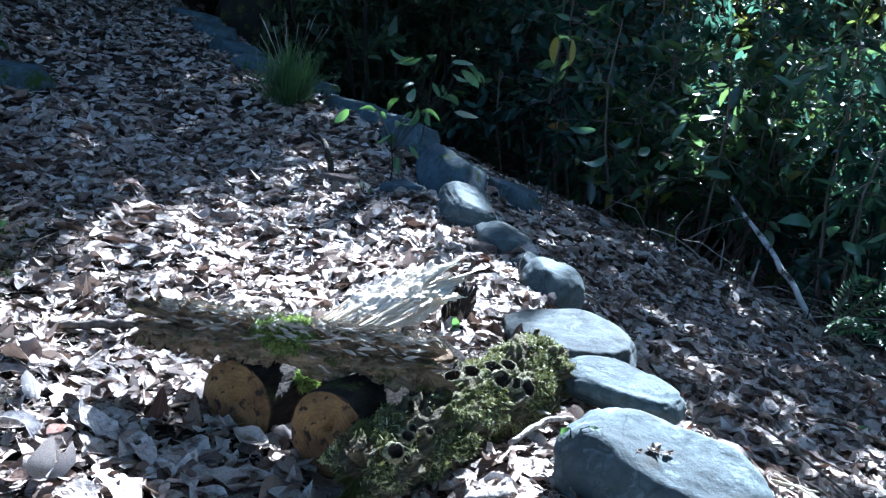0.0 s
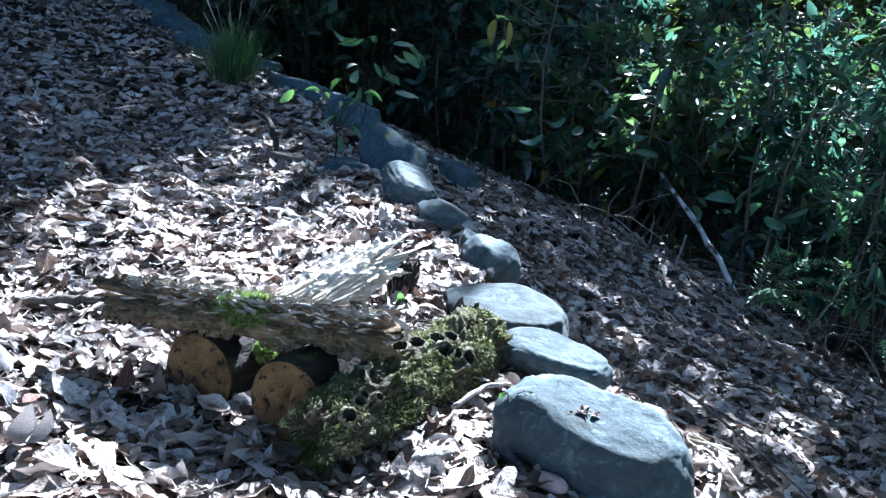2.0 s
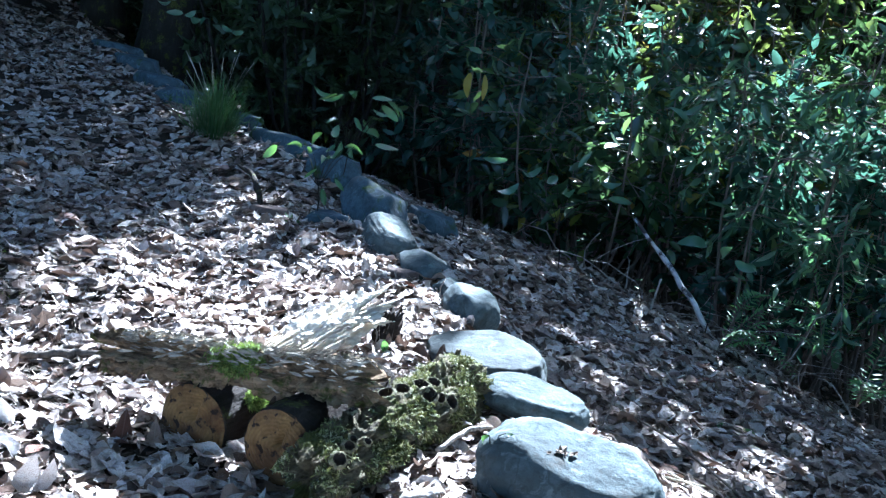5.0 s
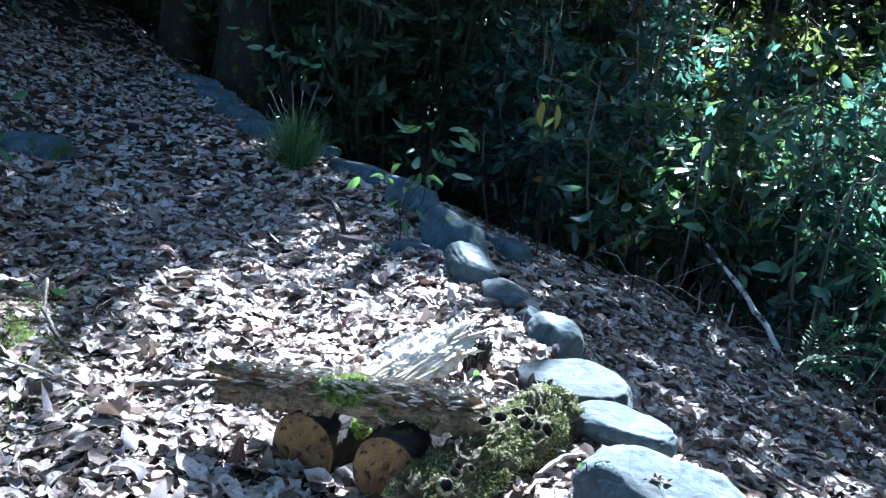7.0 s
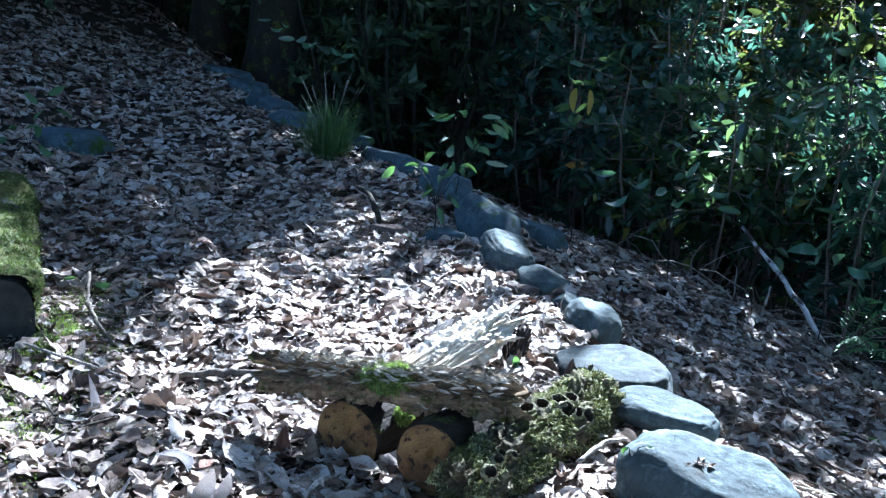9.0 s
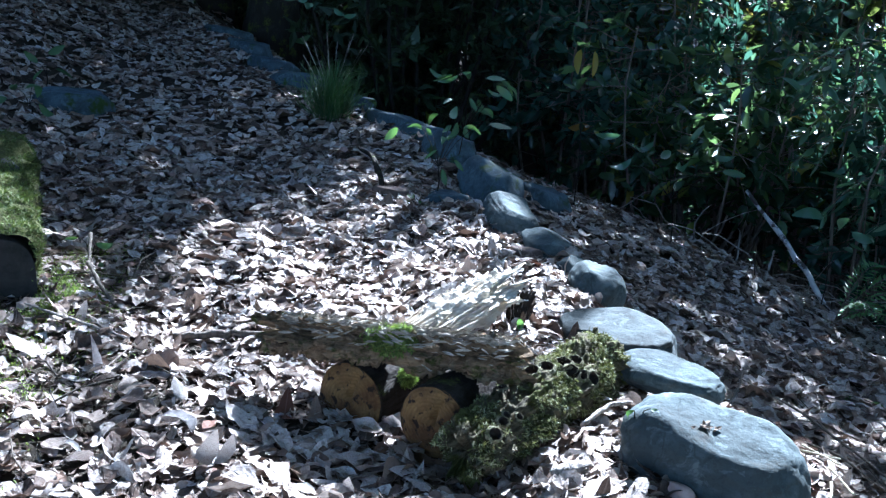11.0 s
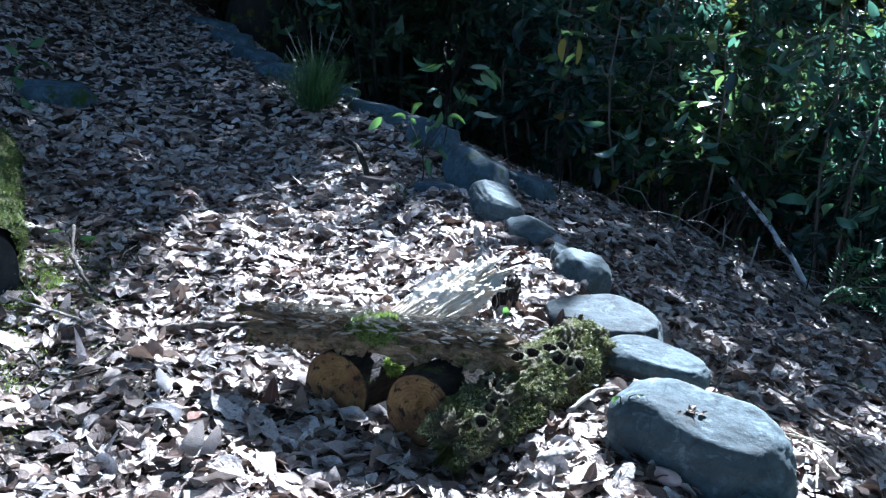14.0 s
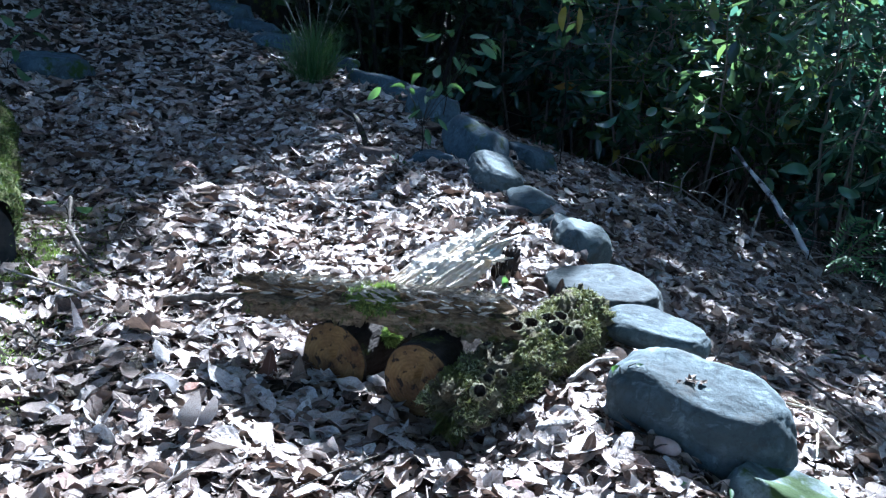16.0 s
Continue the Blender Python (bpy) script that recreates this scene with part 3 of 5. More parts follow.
# x, y, z of the middle, half sizes, turn (x, y, z), seed, main faces, material, label
STONES = [
    ((0.637, 1.865, 0.232), (0.245, 0.162, 0.145), (9, 8, -31), 3, ((0.0, 0.0, 1, 0.8), (-0.25, -1, -0.1, 0.88), (0.7, -0.6, 0.1, 0.98), (-1, 0.1, 0.1, 0.97), (0.5, 0.1, 1, 0.98)), STONE, "large smooth grey-green edging stone, sunlit on top"),
    ((0.590, 2.35, 0.257), (0.158, 0.112, 0.062), (4, 5, -20), 8, ((0, 0, 1, 0.78), (-0.1, -1, -0.6, 0.72), (0.6, -0.8, -0.2, 0.9), (0.6, 0.8, 0.1, 0.8), (-1, 0, 0, 0.9), (0, -0.3, -1, 0.5)), STONE, "flat angular grey-green edging stone"),
    ((0.492, 2.77, 0.192), (0.20, 0.19, 0.105), (2, 3, 8), 5, ((0.0, -0.1, 1, 0.78), (0.8, -0.6, 0.2, 0.95), (-0.5, 0.2, 1, 0.85)), STONE_GREY, "broad grey edging stone partly under dry leaves"),
    ((0.445, 3.30, 0.195), (0.108, 0.165, 0.115), (0, 6, 8), 12, ((0.5, -1, 0.0, 0.85), (0.1, 0, 1, 0.85)), STONE, "small rounded grey edging stone"),
    ((0.285, 3.87, 0.175), (0.12, 0.18, 0.11), (0, 14, 14), 21, ((0.2, -0.1, 1, 0.75), (-1, -0.5, 0, 0.9)), STONE, "small blue-grey edging stone in shade"),
    ((0.385, 3.595, 0.18), (0.065, 0.11, 0.085), (0, 12, 20), 22, ((0, 0, 1, 0.8),), STONE, "narrow blue-grey edging stone in shade"),
    ((0.125, 4.25, 0.205), (0.13, 0.215, 0.11), (4, 8, 16), 15, ((0.1, -0.1, 1, 0.82), (1, -0.2, 0.5, 0.95)), STONE, "pale edging stone caught by the sun"),
    ((0.015, 4.87, 0.215), (0.15, 0.32, 0.155), (-3, 10, 14), 31, ((0.25, -0.1, 1, 0.78), (-0.9, -0.6, 0.1, 0.78)), STONE_DARK, "large dark blue-grey edging boulder in shade"),
    ((-0.215, 5.45, 0.25), (0.15, 0.27, 0.14), (0, 8, 26), 33, ((0.2, 0, 1, 0.8), (-0.9, -0.6, 0.1, 0.8)), STONE_DARK, "dark edging boulder behind a seedling"),
    ((-0.42, 5.82, 0.26), (0.14, 0.25, 0.13), (0, 6, 38), 34, (TOP,), STONE_DARK, "dark blue-grey edging stone in shade"),
    ((-0.60, 6.05, 0.27), (0.17, 0.30, 0.13), (0, 5, 42), 35, (TOP,), STONE_DARK, "dark mossy edging stone in shade"),
    ((-0.98, 6.52, 0.31), (0.18, 0.27, 0.12), (0, 5, 42), 37, (TOP,), STONE_DARK, "dark edging stone in shade"),
    ((-1.36, 6.98, 0.34), (0.18, 0.30, 0.13), (0, 5, 40), 41, (TOP,), STONE_DARK, "dark edging stone behind grass"),
    ((-1.66, 7.48, 0.37), (0.17, 0.26, 0.12), (0, 5, 36), 43, (TOP,), STONE_DARK, "dark edging stone in deep shade"),
    ((-1.98, 8.05, 0.41), (0.18, 0.32, 0.14), (0, 5, 32), 47, (TOP,), STONE_DARK, "dark edging stone in deep shade"),
    ((-2.32, 8.70, 0.44), (0.2, 0.28, 0.13), (0, 5, 32), 49, (TOP,), STONE_DARK, "dark edging stone at the end of the row"),
    ((0.345, 5.62, -0.01), (0.16, 0.20, 0.13), (0, 10, 20), 53, (TOP,), STONE_DARK, "dark blue-grey stone fallen below the stone edge"),
    ((0.80, 1.615, 0.128), (0.145, 0.11, 0.135), (0, 8, -15), 57, (TOP,), STONE_WET, "low mossy blue-grey stone half buried in leaves"),
    ((-2.50, 5.72, 0.26), (0.26, 0.20, 0.17), (0, 0, 10), 61, (TOP,), STONE_DARK, "dark stone lying on the far side of the path"),
    ((-2.76, 5.62, 0.27), (0.07, 0.07, 0.07), (0, 0, 10), 62, (TOP,), STONE_DARK, "small dark stone beside a larger one"),
    ((-0.19, 4.55, 0.19), (0.12, 0.10, 0.085), (0, 0, 15), 63, (TOP,), STONE_DARK, "small brown stone among fallen leaves"),
    ((0.195, 3.70, 0.20), (0.065, 0.07, 0.055), (0, 0, 20), 64, (TOP,), BROWN_STONE, "dark brown stone wedged below the stone edge"),
    ((-0.46, 4.62, 0.185), (0.10, 0.07, 0.06), (0, 0, -5), 66, (TOP,), BROWN_STONE, "small reddish-brown stone among fallen leaves"),
]


def make_stones():
    for at, size, turn, seed, cuts, material, label in STONES:
        name = "edging_stone" if seed < 53 else "loose_stone"
        ob = part(name, stone_mesh(name, seed, size, cuts), material)
        ob.matrix_world = pose(*at, *turn)
        tagged(ob, label, "stone", "stones along the path" if seed < 53 else "")


make_stones()


# ---- log pile ----
def frame_along(a, b, spin=0.0):
    """A pose at a whose z axis runs to b."""
    a, b = Vector(a), Vector(b)
    return Matrix.Translation(a) @ (b - a).to_track_quat("Z", "Y").to_matrix().to_4x4() @ Matrix.Rotation(radians(spin), 4, "Z")


def log_mesh(name, seed, length, radius, taper=0.9, lumps=0.08, furrow=0.025, rings=60, sides=56, ragged=0.0, pits=(), thin=0.0, flat=None, plates=0.0):
    """A log's bark from z = 0 to length: bent, lumpy and furrowed. pits: places (in its space) and radii of holes; thin: how far its start wastes away; flat: a side (x, y, share) worn flat; plates: how far scales of bark stand off."""
    off = Vector((seed * 3.7, seed * 1.9, seed * 5.3))
    bm = bmesh.new()
    grid = []
    for i in range(rings + 1):
        f = i / rings
        row = []
        for j in range(sides):
            a = 2 * math.pi * j / sides
            d = Vector((math.cos(a), math.sin(a), 0))
            z = f * length
            if ragged:
                z += ragged * noise.noise(d * 2.2 + off) * (abs(f - 0.5) * 2) ** 3 + ragged * 0.4 * noise.noise(d * 7 + off) * (abs(f - 0.5) * 2) ** 6
            r = radius * (1 + (taper - 1) * f) * (1 - thin * (1 - f) ** 3)
            p = Vector((d.x, d.y, z / radius * 0.5))
            r *= 1 + lumps * noise.noise(p * 1.6 + off) + lumps * 0.6 * noise.noise(p * 3.8 + off)
            if flat:
                c = d.x * flat[0] + d.y * flat[1]
                if c > 0.05:
                    r = min(r, radius * (flat[2] + 0.22 * noise.noise(Vector((d.x, d.y, z * 9)) + off)) / c)
            ridge = noise.noise(Vector((d.x * 5, d.y * 5, z * 6)) + off)
            r += furrow * radius * (abs(ridge) * 2 - 0.6) + furrow * 0.5 * radius * noise.noise(Vector((d.x * 14, d.y * 14, z * 50)) + off)
            r += furrow * 0.5 * radius * noise.noise(Vector((d.x * 26, d.y * 26, z * 90)) + off)
            if plates:
                w = Vector((d.x * 2.6, d.y * 2.6, z * 15)) + off
                w += noise.noise_vector(w * 0.9) * 0.9
                r += plates * radius * (noise.cell(w) - 0.5) + plates * 0.55 * radius * (noise.cell(Vector((w.x * 2.3, w.y * 2.3, w.z * 2.1))) - 0.5)
            for q, w in pits:
                near = math.hypot(((a - math.atan2(q.y, q.x) + math.pi) % (2 * math.pi) - math.pi) * radius, z - q.z) / w
                if near < 1.35:
                    r += 0.006 * math.exp(-((near - 1.05) / 0.18) ** 2)
                    r -= 0.045 * max(0, 1 - near ** 4) if near < 1 else 0
            row.append(bm.verts.new((d.x * r, d.y * r, z)))
        grid.append(row)
    for i in range(rings):
        for j in range(sides):
            k = (j + 1) % sides
            bm.faces.new((grid[i][j], grid[i][k], grid[i + 1][k], grid[i + 1][j])).smooth = True
    for row, z in ((list(reversed(grid[0])), 0.03), (grid[-1], length - 0.03)):
        mid = bm.verts.new((0, 0, z))
        for j in range(sides):
            bm.faces.new((row[j], row[(j + 1) % sides], mid))
    return bm


def end_mesh(seed, radius, depth=0.012):
    """A sawn end: a disc with an uneven outline, cracks and saw marks, facing -z."""
    off = Vector((seed * 2.1, seed * 4.4, 0))
    bm = bmesh.new()
    rows, sides = 12, 48
    mid = bm.verts.new((0, 0, -depth))
    grid = []
    for i in range(1, rows + 1):
        f = i / rows
        row = []
        for j in range(sides):
            a = 2 * math.pi * j / sides
            d = Vector((math.cos(a), math.sin(a), 0))
            r = radius * f * (1 + 0.05 * noise.noise(d * 1.5 + off))
            dip = 0.006 * noise.noise(d * f * 4 + off)
            crack = 0.02 * max(0, 1 - abs(math.sin(a - 1.9)) * 9 * f) * (1 - f * 0.3) if math.cos(a - 1.9) > 0 else 0
            row.append(bm.verts.new((d.x * r, d.y * r, -depth * (1 - f ** 6) + dip + crack)))
        grid.append(row)
    for j in range(sides):
        k = (j + 1) % sides
        bm.faces.new((mid, grid[0][k], grid[0][j])).smooth = True
        for i in range(rows - 1):
            bm.faces.new((grid[i][j], grid[i][k], grid[i + 1][k], grid[i + 1][j])).smooth = True
    bmesh.ops.recalc_face_normals(bm, faces=bm.faces)
    return bm


def moss_tufts(name, rng, bark, count, where, size=0.012, hang=(0, 0, 0)):
    """Short moss shoots that stand off a log's bark, in its own space. where: which spots (angle, z) carry moss."""
    co, no = np.zeros(len(bark.vertices) * 3), np.zeros(len(bark.vertices) * 3)
    bark.vertices.foreach_get("co", co), bark.vertices.foreach_get("normal", no)
    co, no = co.reshape(-1, 3), no.reshape(-1, 3)
    keep = np.nonzero(where(np.arctan2(co[:, 1], co[:, 0]), co[:, 2]))[0]
    pick = rng.choice(keep, count)
    place = co[pick] + rng.normal(0, 0.004, (count, 3)) - no[pick] * 0.003
    ax = unit(no[pick] + rng.normal(0, 0.7, (count, 3)) + np.array(hang))
    s = size * rng.uniform(0.4, 1.5, count)
    return leaf_mesh(name, rng, place, ax, unit(rng.normal(0, 1, (count, 3))), s, s * 0.3, 0.3, 0.5, 0.0, SLIM)


# where the dark holes sit on the mossy log
HOLES = [(0.151, 1.99, 0.373), (0.177, 2.038, 0.376), (0.218, 2.073, 0.381), (0.268, 2.12, 0.383), (0.304, 2.15, 0.38), (0.295, 2.088, 0.366), (0.329, 2.105, 0.352), (0.361, 2.13, 0.332), (0.115, 1.761, 0.346), (0.1, 1.708, 0.336), (0.121, 1.787, 0.351), (0.157, 1.81, 0.342), (0.104, 1.917, 0.365)]
WIDE = [0.014, 0.022, 0.021, 0.021, 0.019, 0.025, 0.016, 0.019, 0.014, 0.018, 0.011, 0.010, 0.012]


def cup_mesh(seed, w):
    """The inside of a hole that opens towards z."""
    bm = bmesh.new()
    rows = []
    for r, z in ((1.0, 0.1), (0.95, -0.5), (0.8, -1.1), (0.45, -1.5)):
        rows.append([bm.verts.new((w * r * math.cos(a) * (1 + 0.15 * math.sin(a * 2 + seed)), w * r * math.sin(a), w * z)) for a in [math.pi * j / 9 for j in range(18)]])
    for p, q in zip(rows, rows[1:]):
        for j in range(18):
            bm.faces.new((p[j], p[(j + 1) % 18], q[(j + 1) % 18], q[j])).smooth = True
    bm.faces.new(rows[-1])
    return bm


def rim_mesh(seed, w):
    """A frayed lip round a hole, higher on one side."""
    bm = bmesh.new()
    off = Vector((seed * 7.1, 3, 5))
    rows = []
    for r, z in ((1.4, -0.4), (1.14, 0.02), (1.0, 0.06), (0.92, -0.25)):
        row = []
        for j in range(36):
            a = 2 * math.pi * j / 36
            d = Vector((math.cos(a), math.sin(a), 0))
            fray = 1 + 0.34 * noise.noise(d * 3 + off)
            lift = z * (0.7 + 1.5 * max(0, noise.noise(d * 1.2 + off) + 0.3)) + 0.2 * noise.noise(d * 6 + off)
            row.append(bm.verts.new((w * r * fray * d.x * (1 + 0.15 * math.sin(a * 2 + seed)), w * r * fray * d.y, w * lift)))
        rows.append(row)
    for p, q in zip(rows, rows[1:]):
        for j in range(36):
            bm.faces.new((p[j], p[(j + 1) % 36], q[(j + 1) % 36], q[j])).smooth = True
    return bm


def make_logs():
    rng = np.random.default_rng(5)
    # two sawn logs side by side, a mossy one beside them, and a thin one laid across
    for k, (a, b, r, label) in enumerate((((-0.287, 2.03, 0.235), (-0.115, 2.35, 0.235), 0.100, "short sawn log with orange-brown cut end and dark bark"),
                                          ((-0.058, 1.88, 0.262), (0.14, 2.30, 0.262), 0.096, "sawn log with cracked orange-brown cut end"))):
        log = thing("sawn_log", label, "log", "logs in the pile", at=frame_along(a, b))
        n = (Vector(b) - Vector(a)).length
        part("bark", log_mesh("bark", 3 + k, n, r, 0.95, 0.07, 0.04), BARK_DARK, log, "dark rotten bark, made darker for shade between logs")
        part("cut_end", end_mesh(7 + k, r * 0.985), CUT, log, "orange-brown sawn end with dark spots")
        if k:
            m, c = 1500, log.matrix_world.inverted() @ Vector((-0.145, 2.09, 0.29))
            out = unit(rng.normal(0, 1, (m, 3)))
            s = 0.012 * rng.uniform(0.5, 1.4, m)
            me = leaf_mesh("moss", rng, np.array(c) + out * [0.022, 0.022, 0.03] * rng.uniform(0.6, 1.0, (m, 1)), unit(out + rng.normal(0, 0.5, (m, 3))), unit(rng.normal(0, 1, (m, 3))), s, s * 0.3, 0.3, 0.4, 0, SLIM)
            part("moss", me, MOSS_FRESH, log, "bright green moss cushion")
    a, b = Vector((0.020, 1.735, 0.255)), Vector((0.395, 2.39, 0.270))
    log = thing("mossy_log", "thick rotting log covered in green moss, with dark holes", "log", "logs in the pile", at=frame_along(a, b))
    n, r = (b - a).length, 0.106
    back = log.matrix_world.inverted()
    pits = [(back @ Vector(h), w) for h, w in zip(HOLES, WIDE)]
    bark = part("bark", log_mesh("bark", 9, n, r, 0.97, 0.13, 0.11, 150, 150, 0.08, pits, 0.3, None, 0.13), BARK_MOSSY, log)
    up = back.to_3x3() @ Vector((-0.35, 0.1, 0.9))
    top = math.atan2(up.y, up.x)

    def mossy(q, z):
        holes = np.zeros(len(q), bool)
        for h, w in pits:
            turn = (q - math.atan2(h.y, h.x) + np.pi) % (2 * np.pi) - np.pi
            holes |= (turn * r) ** 2 + (z - h.z) ** 2 < (w * 1.15) ** 2
        patch = np.sin(q * 3.1 + z * 19) + np.sin(z * 33 + q * 2.3 + 1) + 0.7 * np.sin(q * 9 - z * 47)
        facet = (np.cos(q - top) > 0.55) & (z > 0.10) & (z < 0.34) & (patch < 0.9)
        return (np.cos(q - top) > -0.75) & (patch > 0.0) & ~holes & ~facet

    part("moss", moss_tufts("moss", rng, bark.data, 24000, mossy, 0.013, back.to_3x3() @ Vector((0, -0.3, -0.75))), MOSS, log, "olive-green moss in cushions")
    # the holes: cups coloured dark for their shade, with a frayed rim pale as if sunlit
    for k, (h, w) in enumerate(pits):
        out = Vector((h.x, h.y, 0)).normalized()
        spot = Vector((out.x, out.y, 0)) * (r * 1.0) + Vector((0, 0, h.z))
        cup = part("hole", cup_mesh(k, w * 0.82), ROT_AND_SHADE, log, "round hole in rotten wood, coloured dark for its shade")
        cup.matrix_local = Matrix.Translation(spot) @ (out + Vector((0, 0, -0.25))).to_track_quat("Z", "Y").to_matrix().to_4x4() @ Matrix.Rotation(k * 1.3, 4, "Z")
        part("rim", rim_mesh(k, w * 0.9), RIM, cup, "frayed rim, coloured pale as if sunlit")
    a, b = Vector((-0.520, 2.168, 0.356)), Vector((0.138, 1.955, 0.418))
    log = thing("crossing_log", "thin grey lichened log with one moss patch laid across others", "log", "logs in the pile", at=frame_along(a, b))
    n, r = (b - a).length, 0.066
    crest = (log.matrix_world.to_3x3().inverted() @ Vector((0.05, 0.15, 1))).normalized()
    bark = part("bark", log_mesh("bark", 14, n, r, 0.86, 0.32, 0.18, 190, 110, 0.08, (), 0.12, (crest.x, crest.y, 0.74), 0.26), BARK_TOP, log)
    up = log.matrix_world.to_3x3().inverted() @ Vector((0.1, -0.8, 0.6))
    top = math.atan2(up.y, up.x)
    me = moss_tufts("moss", rng, bark.data, 7500, lambda q, z: (((q - top + np.pi) % (2 * np.pi) - np.pi) / 0.75) ** 2 + ((z - 0.362) / 0.07) ** 2 + 0.4 * np.sin(q * 11) * np.sin(z * 130) < 1, 0.0115)
    part("moss", me, MOSS_FRESH, log, "bright green moss patch")
    # flakes of loose bark along its upper side, coloured pale for its sunlit top
    k = 1500
    q, z = rng.normal(0, 0.6, k) + math.atan2(crest.y, crest.x), rng.uniform(0.02, n - 0.02, k)
    out = np.stack([np.cos(q), np.sin(q), 0 * q], -1)
    s = rng.uniform(0.010, 0.05, k)
    ax = unit(np.stack([-np.sin(q), np.cos(q), 0 * q], -1) * rng.normal(0, 0.25, k)[:, None] + [0, 0, 1.0] + out * rng.normal(0.03, 0.14, k)[:, None])
    rad = r * (1 - 0.12 * (1 - z / n) ** 3) * np.minimum(1, 0.72 / np.maximum(0.3, np.cos(q - math.atan2(crest.y, crest.x)))) * rng.uniform(0.96, 1.12, k)
    me = leaf_mesh("flaking_bark", rng, out * rad[:, None] + np.stack([0 * z, 0 * z, z], -1), ax, out, s, s * 0.17, 0.5, 0.25, 0.12)
    tagged(part("flaking_bark", me, FLAKES_SUNLIT, log, "curling flakes of grey bark, coloured pale like a sunlit top"), kind="stuff")


# dark bark, its tone lowered further to stand for shade between the logs
BARK_DARK = mat_bark("dark_bark", 0.03, (0.03, 0.023, 0.018), (0.010, 0.008, 0.006))
# bark flakes with the sun on the log's top put into their colour
FLAKES_SUNLIT = mat_bark("sunlit_flakes", 0.02, (0.47, 0.43, 0.36), (0.09, 0.07, 0.05))
# frayed bark, paler to stand for sun on the holes' rims
RIM = mat_bark("frayed_rim", 0.06, (0.24, 0.225, 0.14), (0.03, 0.027, 0.018))
MOSS_FRESH = mat_leaf("fresh_moss", [(0.0, (0.08, 0.125, 0.022)), (0.5, (0.19, 0.27, 0.045)), (1.0, (0.36, 0.44, 0.1))], 0.8, 0.3, (0.25, 0.36, 0.05))
MOSS = mat_leaf("moss_shoots", [(0.0, (0.02, 0.022, 0.007)), (0.3, (0.10, 0.11, 0.028)), (0.65, (0.26, 0.28, 0.085)), (1.0, (0.52, 0.50, 0.30))], 0.85, 0.12, (0.24, 0.25, 0.05))
make_logs()


# ---- shrubs and trees ----
def sprays(rng, base, height, spread, stems, twigs, leaves, size, lean=(0, 0), droop=0.25, low=0.15):
    """Stems that branch into leafy twigs: the tubes and the leaves' places, axes and normals."""
    tubes, place, axis, normal = [], [], [], []
    for _ in range(stems):
        ang, out = rng.uniform(0, 2 * np.pi), spread * np.sqrt(rng.uniform(0, 1))
        tip = base + np.array([np.cos(ang) * out + lean[0] * height, np.sin(ang) * out + lean[1] * height, height * rng.uniform(0.55, 1.05)])
        f = np.linspace(0, 1, 6)[:, None]
        bow = np.array([np.cos(ang), np.sin(ang), 0]) * spread * 0.25
        start = base + np.append(rng.normal(0, spread * 0.12, 2), -0.15)
        pts = start + (tip - start) * f + bow * np.sin(f * np.pi) + rng.normal(0, 0.012 * height, (6, 3)) * f
        tubes.append((pts, np.linspace(0.011, 0.003, 6) * (0.6 + 0.4 * height)))
        for _ in range(twigs):
            s = rng.uniform(low, 1.0)
            p = np.array([np.interp(s, f[:, 0], pts[:, c]) for c in range(3)])
            d = unit(np.array([rng.normal(0, 1), rng.normal(0, 1), rng.normal(0.15, 0.45)]))
            n = rng.uniform(0.25, 0.55) * (0.5 + 0.3 * min(height, 2.0))
            q = p + d * n + np.array([0, 0, -droop * n * 0.5])
            tubes.append((np.stack([p, (p + q) / 2 + np.array([0, 0, 0.12 * n * droop]), q]), [0.004, 0.003, 0.0018]))
            k = leaves
            w = np.sort(rng.uniform(0.25, 1.0, k))[:, None]
            spot = p + (q - p) * w
            a = unit(d + rng.normal(0, 0.75, (k, 3)) + np.array([0, 0, -droop]))
            place.append(spot), axis.append(a)
            normal.append(unit(np.array([0, 0, 1.0]) + rng.normal(0, 0.5, (k, 3))))
    return tubes, np.concatenate(place), np.concatenate(axis), np.concatenate(normal)


def make_shrub(rng, x, y, height, spread, stems, twigs, leaves, size, label, material=None, name="shrub", group="", lean=(0, 0), shape=BROAD, droop=0.25, low=0.15, slim=0.44):
    base, drop = np.array([x, y, float(terrain(x, y))]), float(falling(x, y))
    height, low = height + drop, (low * height + drop * (low > 0.1)) / (height + drop)
    tubes, p, a, n = sprays(rng, np.zeros(3), height, spread, stems, twigs, leaves, size, lean, droop, low)
    shrub = thing(name, label, "shrub", group, at=Matrix.Translation(base))
    part("stem", tubes_mesh("stem", tubes, 4 if shape is BROAD else 3), TWIG if shape is BROAD else BARK_TREE, shrub)
    s = size * (0.5 + 1.1 * rng.beta(1.5, 2.2, len(p)))
    part("foliage", leaf_mesh("foliage", rng, p, a, n, s, s * slim, 0.35, 0.15, 0.0, shape, shape is BROAD), material or GREEN, shrub)
    return shrub


